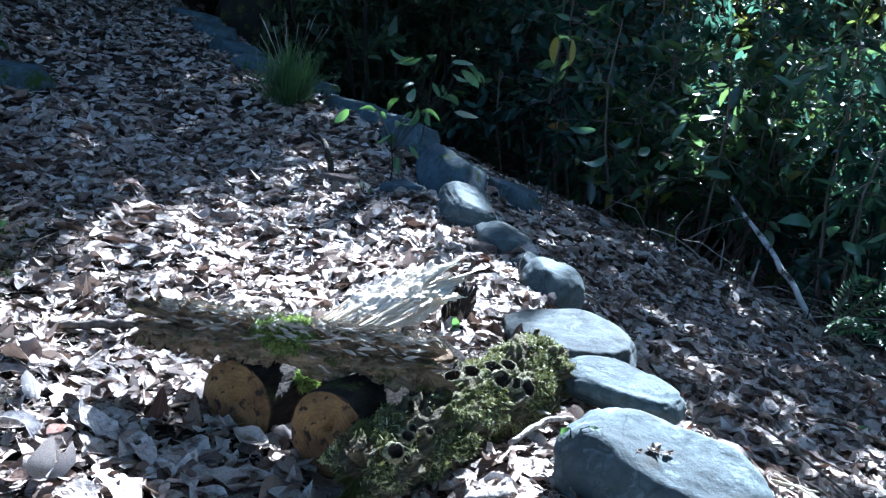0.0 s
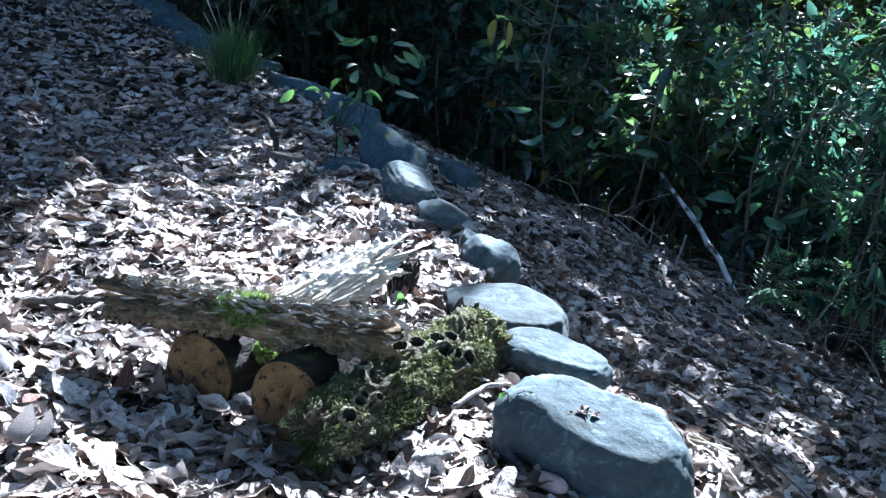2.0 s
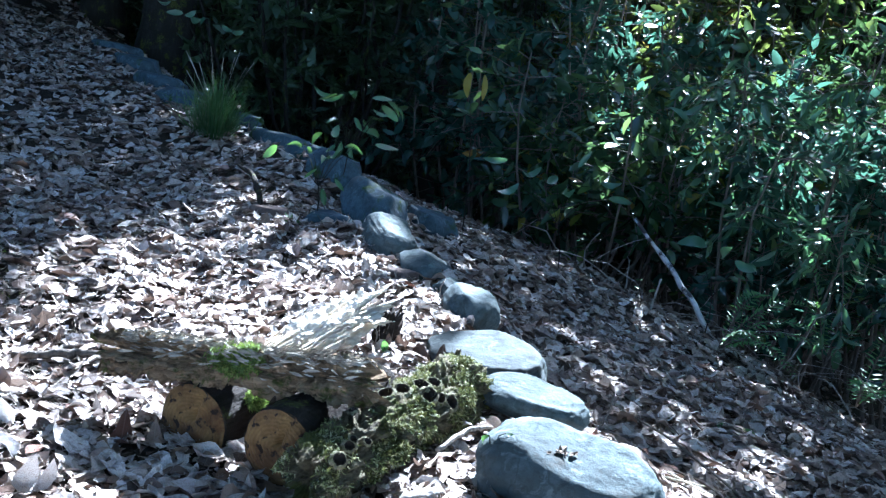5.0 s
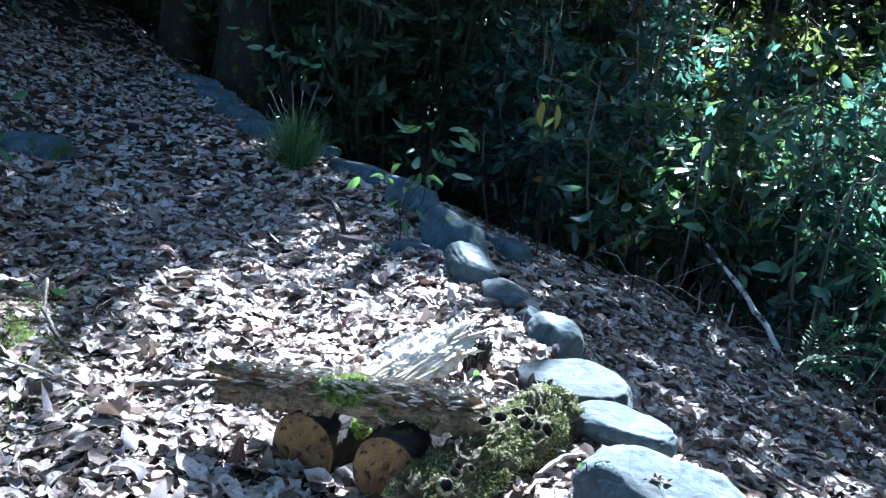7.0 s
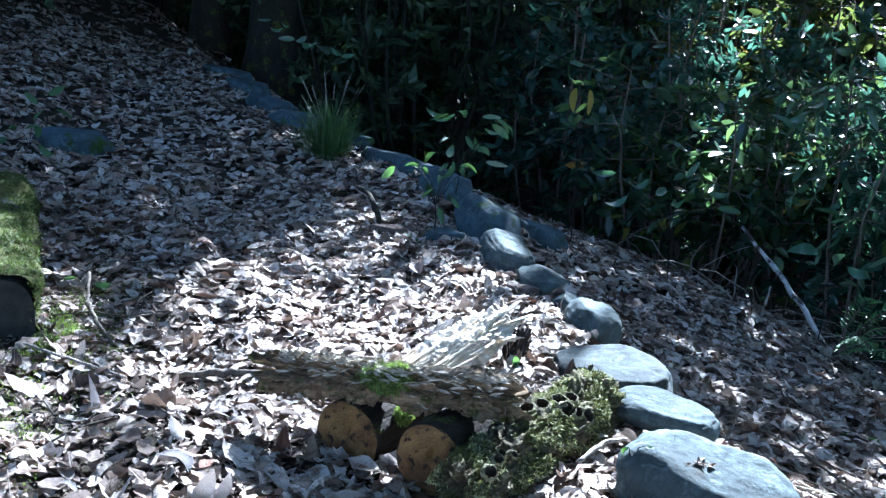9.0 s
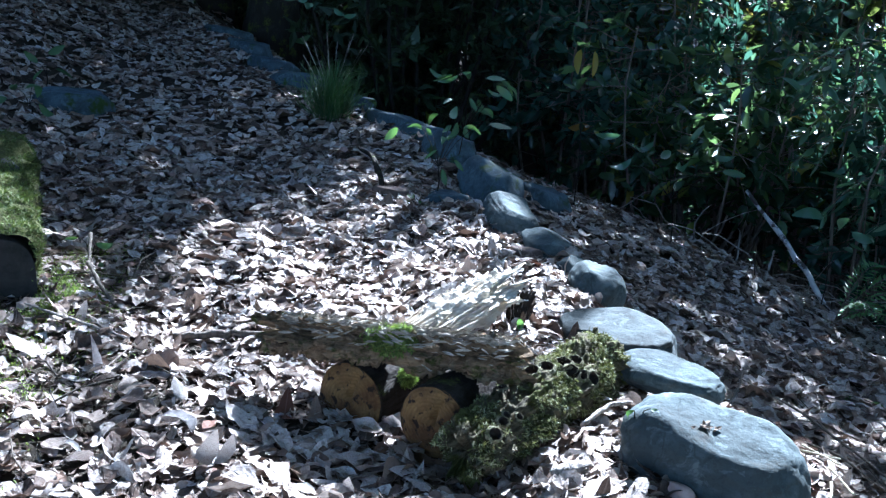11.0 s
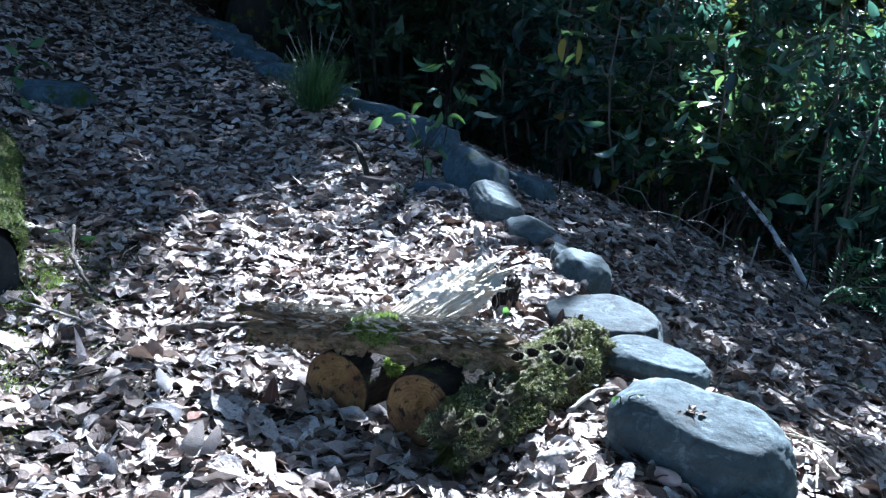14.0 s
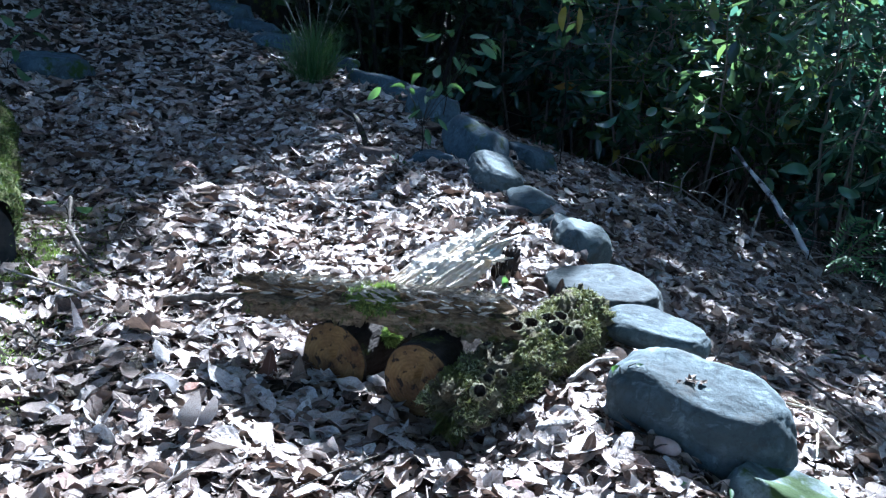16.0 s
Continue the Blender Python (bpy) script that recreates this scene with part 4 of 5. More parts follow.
def make_tree(rng, x, y, height, girth, label, lean=(0, 0), crown=None, leaves=2500, size=0.2, open_to_sun=None):
    """A tapered trunk with limbs and a crown of leafy clumps."""
    z = float(terrain(x, y))
    tree = thing("tree", label, "tree", "forest trees", at=pose(x, y, z))
    f = np.linspace(0, 1, 12)
    pts = np.stack([lean[0] * f * height + 0.06 * np.sin(f * 7 + x), lean[1] * f * height + 0.06 * np.cos(f * 6 + y), f * height - 0.2], -1)
    rad = girth * (1 - 0.75 * f) + girth * 0.6 * np.exp(-f * height / 0.25)
    tubes = [(pts, rad)]
    crown = crown or (height * 0.55, height * 1.05, 2.8)
    spots = []
    for _ in range(40):
        h = rng.uniform(crown[0], crown[1])
        ang, out = rng.uniform(0, 2 * np.pi), crown[2] * np.sqrt(rng.uniform(0.05, 1))
        start = np.array([np.interp(min(h * 0.8, height), pts[:, 2], pts[:, c]) for c in range(3)])
        tip = np.array([start[0] + np.cos(ang) * out, start[1] + np.sin(ang) * out, h])
        tubes.append((np.stack([start, (start + tip) / 2 + [0, 0, 0.15], tip]), [girth * 0.25, girth * 0.13, girth * 0.05]))
        spots.append((start * 0.25 + tip * 0.75, tip))
    part("trunk", tubes_mesh("trunk", tubes, 14), BARK_TREE, tree)
    mids = np.array([s[1] if i % 2 else s[0] for i, s in enumerate(spots)])
    p = mids[rng.integers(0, len(mids), leaves)] + rng.normal(0, 0.6, (leaves, 3))
    p = p[p[:, 2] > crown[0] - 0.7]
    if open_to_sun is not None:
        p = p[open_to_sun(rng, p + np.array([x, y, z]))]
    if len(p):
        a = unit(rng.normal(0, 1, (len(p), 3)) + [0, 0, -0.4])
        n = unit(rng.normal(0, 0.6, (len(p), 3)) + [0, 0, 1])
        s = size * rng.uniform(0.6, 1.3, len(p))
        part("crown", leaf_mesh("crown", rng, p, a, n, s, s * 0.45, 0.3, 0.15, 0.0, FLAT), GREEN_FAR, tree)
    return tree


def sun_gaps(rng, p):
    """Which leaves of the unseen canopy stay: gaps are cut along the sun's rays to light the path and single spots, and
    it is thin above the shrubs.
    """
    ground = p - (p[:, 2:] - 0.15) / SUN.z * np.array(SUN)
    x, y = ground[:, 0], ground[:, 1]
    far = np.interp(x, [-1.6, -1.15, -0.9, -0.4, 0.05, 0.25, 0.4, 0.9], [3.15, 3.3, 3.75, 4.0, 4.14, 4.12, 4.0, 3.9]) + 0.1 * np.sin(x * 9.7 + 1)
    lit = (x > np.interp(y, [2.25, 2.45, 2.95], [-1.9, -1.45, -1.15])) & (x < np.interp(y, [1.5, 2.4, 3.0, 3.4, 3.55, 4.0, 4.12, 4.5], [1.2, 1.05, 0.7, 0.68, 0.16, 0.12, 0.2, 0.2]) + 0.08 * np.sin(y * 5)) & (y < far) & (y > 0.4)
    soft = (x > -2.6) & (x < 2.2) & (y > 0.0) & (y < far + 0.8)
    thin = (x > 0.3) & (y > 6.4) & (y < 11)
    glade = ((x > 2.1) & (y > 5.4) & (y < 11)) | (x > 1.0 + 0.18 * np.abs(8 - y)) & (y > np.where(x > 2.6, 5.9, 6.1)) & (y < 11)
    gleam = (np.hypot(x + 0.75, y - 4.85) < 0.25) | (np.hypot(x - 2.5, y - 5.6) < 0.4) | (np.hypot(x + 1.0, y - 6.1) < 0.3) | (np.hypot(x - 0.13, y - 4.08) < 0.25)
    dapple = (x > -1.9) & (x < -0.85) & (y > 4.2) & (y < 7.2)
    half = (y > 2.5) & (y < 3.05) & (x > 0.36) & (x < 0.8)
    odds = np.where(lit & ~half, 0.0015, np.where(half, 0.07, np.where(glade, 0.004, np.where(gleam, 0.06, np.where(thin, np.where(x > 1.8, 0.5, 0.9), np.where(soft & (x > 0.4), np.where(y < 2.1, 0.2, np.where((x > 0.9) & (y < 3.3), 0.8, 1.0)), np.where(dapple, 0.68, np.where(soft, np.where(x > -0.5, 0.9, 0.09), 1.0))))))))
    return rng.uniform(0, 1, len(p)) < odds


def make_forest():
    rng = np.random.default_rng(21)
    # shrubs on the slope beyond the stone edge
    for x, y, h, s, st, tw in ((1.5, 7.6, 1.5, 0.75, 12, 12), (2.9, 7.2, 1.8, 0.8, 12, 16), (3.4, 8.2, 2.2, 1.0, 13, 14), (2.1, 9.0, 2.0, 1.0, 13, 13), (1.0, 9.4, 2.0, 0.9, 12, 13),
                               (4.6, 9.6, 2.6, 1.2, 13, 14), (3.2, 11.0, 2.8, 1.3, 13, 14), (1.6, 11.6, 2.8, 1.2, 12, 14), (5.2, 12.4, 3.4, 1.4, 13, 14), (3.9, 6.6, 1.7, 0.7, 12, 15)):
        coat = GREEN_BRIGHT if x > 4 else (GREEN, GREEN_OLIVE, GREEN_BLUE)[int(x * 7 + y * 3) % 3]
        make_shrub(rng, x, y, h, s, st, tw + 5, 10, 0.135, "dense glossy evergreen shrub on the slope", coat, group="shrubs on the slope", low=0.33)
    # dark undergrowth farther off, all round
    spots = [(x + rng.normal(0, 0.3), y + rng.normal(0, 0.4)) for y in (13.6, 16.5, 20.0) for x in np.arange(-10, 11.5, 1.45)] + [(rng.uniform(-9, -4.5), rng.uniform(6, 13)) for _ in range(7)]
    spots += [(-2.0, 11.9), (-1.2, 11.2), (-0.4, 11.8), (0.4, 11.0), (1.1, 12.6), (-0.7, 10.2), (2.2, 13.0)]
    spots += [(rng.uniform(6.5, 10), rng.uniform(2, 12)) for _ in range(8)]
    spots += [(11 * math.cos(a), 11 * math.sin(a)) for a in np.linspace(2.9, 6.5, 14)]
    for x, y in spots:
        seen = abs(x) < 5.5 and 9 < y < 18
        make_shrub(rng, x, y, rng.uniform(3, 4.5) + 0.22 * max(0, x), 1.5, 9, 15, 18 if seen else 10, 0.17 if seen else 0.26, "dark evergreen undergrowth in the forest", GREEN_FAR, "undergrowth", "undergrowth", shape=SLIM if seen else FLAT, low=0.02, slim=0.42)
    # the forest closes behind
    for y in (23.5, 27.0, 31.0):
        for x in np.arange(-15, 20, 1.9):
            make_shrub(rng, x + rng.normal(0, 0.3), y + rng.normal(0, 0.4), rng.uniform(5.5, 7.5), 1.7, 8, 14, 8, 0.5, "dark evergreen undergrowth far in the forest", GREEN_FAR, "undergrowth", "undergrowth", shape=FLAT, low=0.02, slim=0.5)
    # trunks in view, with unseen crowns added to shade the place
    make_tree(rng, 0.30, 10.6, 9.0, 0.115, "slim dark leaning tree trunk beyond the stones", (0.01, 0.02), (4.5, 9, 3.8), 5200, 0.3, sun_gaps)
    make_tree(rng, -3.05, 10.9, 9.0, 0.17, "dark tree trunk at the end of the path", (0, 0), (4.5, 9, 3.8), 5200, 0.3, sun_gaps)
    make_tree(rng, -2.25, 10.4, 9.0, 0.27, "thick dark tree trunk beside the stones", (0.02, 0), (4.5, 9, 3.8), 5200, 0.3, sun_gaps)
    # two more trees, added so that their crowns darken the far path
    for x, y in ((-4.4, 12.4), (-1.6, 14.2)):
        make_tree(rng, x, y, 9.5, 0.16, "dark tree trunk added for the shade of its crown", (0, 0), (4.3, 9.5, 4.0), 7000, 0.32, sun_gaps)
    # the trees around, mostly unseen: added to block sun and sky light
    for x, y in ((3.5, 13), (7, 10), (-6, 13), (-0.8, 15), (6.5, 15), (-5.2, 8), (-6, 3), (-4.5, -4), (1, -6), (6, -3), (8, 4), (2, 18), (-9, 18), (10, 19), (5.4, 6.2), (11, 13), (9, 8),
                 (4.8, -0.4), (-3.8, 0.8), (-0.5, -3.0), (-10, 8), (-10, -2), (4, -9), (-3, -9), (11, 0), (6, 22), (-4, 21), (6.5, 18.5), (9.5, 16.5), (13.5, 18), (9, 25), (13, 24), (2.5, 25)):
        make_tree(rng, x, y, rng.uniform(8, 11), rng.uniform(0.13, 0.24), "tall forest tree with dark bark, added for its shade", (0, 0), (4.8, 10, 4.2), 6500, 0.34, sun_gaps)


make_forest()


# ---- mossy kerb beside the path ----
def make_kerb():
    rng = np.random.default_rng(31)
    kerb = thing("mossy_kerb", "dark stone kerb block thickly covered in green moss", "kerb", at=pose(-1.655, 2.64, 0.075, 0, 0, 24))
    long, rings, sides = 1.9, 80, 48

    def section(f, grow):
        """The outline at a share f of the length: a rounded block that sags between its humps."""
        high = 0.275 + 0.03 * math.sin(f * 9.5 + 0.6) + 0.025 * noise.noise(Vector((f * 14, 3, 1)))
        half = 0.245 + 0.02 * noise.noise(Vector((f * 9, 7, 2)))
        row = []
        for j in range(sides + 1):
            a = math.pi * j / sides
            c, s = math.cos(a), math.sin(a)
            x = half * math.copysign(abs(c) ** 0.42, c)
            z = high * abs(s) ** 0.36
            lump = noise.noise(Vector((x * 9, f * 18, z * 9))) * 0.03 + noise.noise(Vector((x * 30, f * 60, z * 30))) * 0.009
            row.append(((x + c * (grow + lump * (grow > 0) * 1.5)), f * long, z + s * (grow + lump * (grow > 0))))
        return row

    for name, grow, material, label in (("block", 0.0, DARK_BLOCK, "dark stone block face"), ("moss_cover", 0.014, MOSS_BANK, "deep green moss blanket")):
        bm = bmesh.new()
        grid = [[bm.verts.new(p) for p in section(max(0, (i if name == "block" else i + 0.25) / rings), grow)] for i in range(rings + 1)]
        for i in range(rings):
            for j in range(sides):
                bm.faces.new((grid[i][j], grid[i + 1][j], grid[i + 1][j + 1], grid[i][j + 1])).smooth = True
        if name == "block":
            bm.faces.new(grid[0])
            bm.faces.new(list(reversed(grid[-1])))
        ob = part(name, bm, material, kerb, label)
        if name == "moss_cover":
            me = moss_tufts("moss_shoots", rng, ob.data, 16000, lambda q, z: np.sin(q * 23 + z * 31) + np.sin(z * 57 - q * 9) > -0.7, 0.016)
            tagged(part("moss_shoots", me, MOSS_DEEP, kerb, "bright green moss shoots"), kind="stuff")


MOSS_DEEP = mat_leaf("deep_moss", [(0.0, (0.04, 0.06, 0.012)), (0.5, (0.10, 0.145, 0.025)), (1.0, (0.22, 0.27, 0.06))], 0.85, 0.2, (0.2, 0.28, 0.04))
DARK_BLOCK = mat_plain("dark_block", (0.012, 0.013, 0.013), (0.045, 0.045, 0.043), 18, 0.85, 0.6, 0.01)
make_kerb()


def make_ground_moss():
    """Low moss that creeps over the soil near the kerb."""
    rng = np.random.default_rng(33)
    x = np.concatenate([rng.normal(-1.36, 0.10, 3200), rng.normal(-1.25, 0.13, 3600), rng.normal(-1.42, 0.07, 1500)])
    y = np.concatenate([rng.normal(2.72, 0.18, 3200), rng.normal(1.85, 0.42, 3600), rng.normal(3.15, 0.2, 1500)])
    keep = np.sin(x * 31 + y * 7) + np.sin(y * 23) > -0.6
    x, y = x[keep], y[keep]
    place = np.stack([x, y, terrain(x, y) + rng.uniform(0, 0.022, len(x))], -1)
    s = rng.uniform(0.006, 0.018, len(x))
    me = leaf_mesh("ground_moss", rng, place, unit(rng.normal(0, 0.7, (len(x), 3)) + [0, 0, 1]), unit(rng.normal(0, 1, (len(x), 3))), s, s * 0.35, 0.3, 0.4, 0, SLIM)
    tagged(part("ground_moss", me, MOSS_FRESH), "thin green moss on bare soil by the kerb", "moss", kind="stuff")


make_ground_moss()


# ---- dead wood ----
def splinters(rng, count, length, radius, spread, thick=0.62):
    """Long torn fibres, side by side along z, as one mesh."""
    verts, tris = [], []
    for k in range(count):
        a, r = rng.uniform(0, 2 * np.pi), radius * math.sqrt(rng.uniform(0, 1))
        x, y = r * math.cos(a) * 1.25, r * math.sin(a) * thick
        z0, z1 = rng.uniform(-0.02, length * 0.55), length * rng.uniform(0.6, 1.0) * (1 - 0.3 * abs(x) / radius)
        w, h = rng.uniform(0.0008, 0.003), rng.uniform(0.0008, 0.0025)
        dx, dy = rng.normal(0, spread, 2)
        b = len(verts)
        steps = 5
        for i in range(steps):
            f = i / (steps - 1)
            t = (1 - f ** 3) * (0.55 + 0.45 * min(1, f * 4))
            cx, cy = x + dx * f * f + rng.normal(0, 0.002), y + dy * f * f + rng.normal(0, 0.002)
            z = z0 + (z1 - z0) * f
            verts += [(cx - w * t, cy - h * t, z), (cx + w * t, cy - h * t, z), (cx + w * t * 0.7, cy + h * t, z), (cx - w * t * 0.7, cy + h * t, z)]
            if i:
                p = b + (i - 1) * 4
                for j in range(4):
                    q = (j + 1) % 4
                    tris += [(p + j, p + q, p + 4 + q), (p + j, p + 4 + q, p + 4 + j)]
    return tri_mesh("splinter", verts, tris)


def ramp_along(a, b):
    """A pose at a whose z axis runs to b and whose y axis is as upright as it can be."""
    a, z = Vector(a), (Vector(b) - Vector(a)).normalized()
    y = (Vector((0, 0, 1)) - z * z.z).normalized()
    x = y.cross(z)
    m = Matrix((x, y, z)).transposed().to_4x4()
    m.translation = a
    return m


def make_dead_wood():
    rng = np.random.default_rng(41)
    stump = thing("splintered_wood", "bleached splintered piece of torn wood, sunlit", "wood", at=ramp_along((-0.175, 2.60, 0.20), (0.105, 2.86, 0.345)))
    core = log_mesh("core", 17, 0.36, 0.09, 1.1, 0.42, 0.3, 110, 150, 0.16, (), 0.5, None, 0.07)
    for v in core.verts:
        v.co.y *= 0.42
        v.co.x *= 1.1
    part("core", core, BLEACHED, stump)
    tagged(part("torn_fibre", splinters(rng, 460, 0.39, 0.092, 0.014, 0.34), BLEACHED, stump, "long pale torn wood fibres"), kind="stuff")
    dark = thing("rotten_stump", "dark rotten stump side beside splintered wood", "wood", at=frame_along((0.15, 2.76, 0.13), (0.17, 2.83, 0.30)))
    part("core", log_mesh("core", 19, 0.2, 0.055, 0.7, 0.3, 0.2, 40, 50, 0.1), ROT_AND_SHADE, dark)
    tagged(part("torn_fibre", splinters(rng, 310, 0.19, 0.06, 0.02), GREY_WOOD, dark, "grey torn wood fibres"), kind="stuff")

    def stick(name, pts, radii, material, label, group=""):
        pts, radii = np.array(pts, float), np.array(radii, float)
        f = np.linspace(0, 1, 14)
        s = np.linspace(0, 1, len(pts))
        fine = np.stack([np.interp(f, s, pts[:, c]) for c in range(3)], -1) + rng.normal(0, 1, (14, 3)) * radii.mean() * 0.25
        ob = part(name, tubes_mesh(name, [(fine, np.interp(f, s, radii) * rng.uniform(0.85, 1.15, 14))], 9), material)
        return tagged(ob, label, "stick", group)

    def on(x, y, up):
        return (x, y, float(terrain(x, y)) + up)

    stick("stick", [on(-0.90, 2.50, 0.03), on(-0.75, 2.52, 0.04), on(-0.62, 2.50, 0.05)], [0.010, 0.012, 0.010], TWIG, "broken grey stick lying on dry leaves", "sticks")
    stick("stick", [on(-1.42, 2.62, 0.03), on(-1.15, 2.45, 0.035), on(-1.0, 2.38, 0.03)], [0.004, 0.005, 0.003], GREY_WOOD, "thin pale twig on dry leaves", "sticks")
    stick("stick", [on(-1.38, 3.05, 0.06), on(-1.28, 2.88, 0.05), on(-1.17, 2.73, 0.025)], [0.008, 0.008, 0.006], TWIG, "split grey stick leaning on the mossy kerb", "sticks")
    stick("stick", [on(-1.47, 3.32, 0.10), on(-1.40, 3.12, 0.06), on(-1.34, 2.98, 0.03)], [0.007, 0.006, 0.005], TWIG, "dark stick leaning on the mossy kerb", "sticks")
    stick("root", [(-0.70, 5.16, 0.30), (-0.60, 4.98, 0.29), (-0.53, 4.75, 0.24), (-0.49, 4.55, 0.185)], [0.007, 0.014, 0.016, 0.008], BARK_DARK, "dark curved dead branch on the path", "sticks")
    stick("stick", [on(0.94, 3.05, 0.03), on(1.10, 2.72, 0.05), on(1.24, 2.30, 0.05), on(1.32, 2.05, 0.04)], [0.003, 0.004, 0.004, 0.003], TWIG, "thin dark twig lying on the slope", "sticks")
    stick("stick", [on(1.0, 2.52, 0.03), on(1.13, 2.38, 0.05), on(1.20, 2.22, 0.04)], [0.003, 0.004, 0.002], TWIG, "thin dark twig lying on the slope", "sticks")
    stick("stick", [on(0.84, 2.65, 0.02), on(0.90, 2.78, 0.08), on(0.93, 2.88, 0.12)], [0.005, 0.004, 0.003], TWIG, "short grey twig standing in leaves", "sticks")
    stick("stick", [on(0.32, 1.98, 0.05), on(0.40, 2.10, 0.07), on(0.46, 2.14, 0.06)], [0.006, 0.007, 0.004], GREY_WOOD, "pale twig between log and stone", "sticks")
    for a, b in (((1.00, 2.36), (1.08, 2.24)), ((1.04, 2.22), (1.06, 2.05)), ((0.98, 2.30), (1.10, 2.31)), ((1.02, 2.12), (0.98, 1.98))):
        stick("straw", [on(*a, 0.05), on(*b, 0.06)], [0.0035, 0.0025], STRAW, "pale dry straw lying beside a stone", "straws")
    stick("fallen_pole", [(2.10, 5.70, -0.535), (2.0, 5.95, -0.36), (1.85, 6.22, -0.18), (1.68, 6.50, 0.0)], [0.016, 0.018, 0.016, 0.011], BIRCH, "pale patchy fallen branch leaning in the shrubs")
    stick("stick", [(1.72, 5.85, -0.52), (1.74, 5.9, -0.38), (1.78, 5.95, -0.24)], [0.012, 0.010, 0.007], GREY_WOOD, "short pale dead stub standing on the slope", "sticks")
    # a pale curled piece of bark and a smooth pod by the stones
    for at, size, turn, name, label, material in (((0.535, 1.735, 0.22), (0.022, 0.043, 0.021), (0, 0, 62), "seed_pod", "smooth pale pinkish pod lying by a stone", POD),
                                                  ((0.30, 1.80, 0.22), (0.022, 0.075, 0.016), (0, 10, -62), "bark_piece", "pale grey ribbed piece of bark on dry leaves", GREY_WOOD)):
        bm = bmesh.new()
        bmesh.ops.create_uvsphere(bm, u_segments=28, v_segments=18, radius=1.0)
        for v in bm.verts:
            p = v.co
            k = 1 + 0.12 * noise.noise(p * 2 + Vector(at)) + (0.10 * math.sin(p.y * 22) if name == "bark_piece" else 0)
            v.co = Vector((p.x * size[0] * k, p.y * size[1], p.z * size[2] * k))
        for f in bm.faces:
            f.smooth = True
        ob = part(name, bm, material)
        ob.matrix_world = pose(*at, *turn)
        tagged(ob, label, "forest debris")
    # loose twigs over the ground, too many to tell apart
    k = 420
    x, y = rng.uniform(-2.2, 2.2, k), rng.uniform(1.2, 7.0, k)
    ang, ln = rng.uniform(0, 6.28, k), rng.uniform(0.05, 0.3, k)
    paths = []
    for i in range(k):
        e = np.array([math.cos(ang[i]), math.sin(ang[i])]) * ln[i] * 0.5
        a, b = (x[i] - e[0], y[i] - e[1]), (x[i] + e[0], y[i] + e[1])
        p, q = np.array(on(*a, rng.uniform(0.01, 0.035))), np.array(on(*b, rng.uniform(0.01, 0.045)))
        paths.append((np.stack([p, (p + q) / 2 + rng.normal(0, 0.01, 3), q]), np.array([0.0022, 0.002, 0.001]) * rng.uniform(0.6, 1.6)))
    tagged(part("twig_litter", tubes_mesh("twig_litter", paths, 5), TWIG), "thin dry twigs scattered among fallen leaves", "twigs", kind="stuff")


def mat_birch():
    n = Nodes("patchy_pale_bark")
    v = n.coords()
    c = n.ramp(n.noise(v, 9, 4, 0.6), [(0.43, (0.05, 0.042, 0.038)), (0.49, (0.5, 0.49, 0.47)), (0.8, (0.72, 0.71, 0.69))])
    n.colour(c)
    n.rough(0.8, 0.3)
    n.bump(n.noise(v, 60, 4), 0.6, 0.01)
    return n.mat


BIRCH = mat_birch()
STRAW = mat_wood("straw", (0.36, 0.33, 0.24), (0.62, 0.58, 0.44))
POD = mat_plain("smooth_pod", (0.34, 0.20, 0.15), (0.60, 0.48, 0.44), 14, 0.45, 0.2)
make_dead_wood()


# ---- small plants ----
def leafy(name, label, base, leaves, size, material, droop=0.35, slim=0.42, seed=0):
    """A small plant: a stem from its base to each leaf's place, and the leaves, each one a part."""
    rng = np.random.default_rng(seed)
    base = np.array(base, float)
    plant = thing(name, label, "plant", at=Matrix.Translation(base))
    mid = np.mean(np.array(leaves), 0) - base
    fork = mid * [0.6, 0.6, 0.55]
    part("stem", tubes_mesh("stem", [(np.stack([np.array([0, 0, -0.03]), fork * 0.5 + [0.01, 0, 0.02], fork]), [0.004, 0.0032, 0.0026])], 6), BARK_TREE, plant)
    for spot in leaves:
        p = np.array(spot, float) - base
        out = unit((p - fork) * [1, 1, 0.3] + rng.normal(0, 0.03, 3)) + [0, 0, -droop * rng.uniform(0.3, 1.6)]
        s = size * rng.uniform(0.7, 1.25)
        me = leaf_mesh("leaf", rng, p[None], out[None], unit(np.array([[0, -0.75, 0.8]]) + rng.normal(0, 0.4, (1, 3))), s, s * slim * rng.uniform(0.8, 1.15), 0.4, 0.25 if droop < 2 else 0.06, 0.0, NEAR, True)
        ob = part("leaf", me, material, plant)
        part("stalk", tubes_mesh("stalk", [(np.stack([fork, (fork + p) / 2 + [0, 0, 0.02], p]), [0.002, 0.0015, 0.001])], 5), BARK_TREE, ob)
    return plant


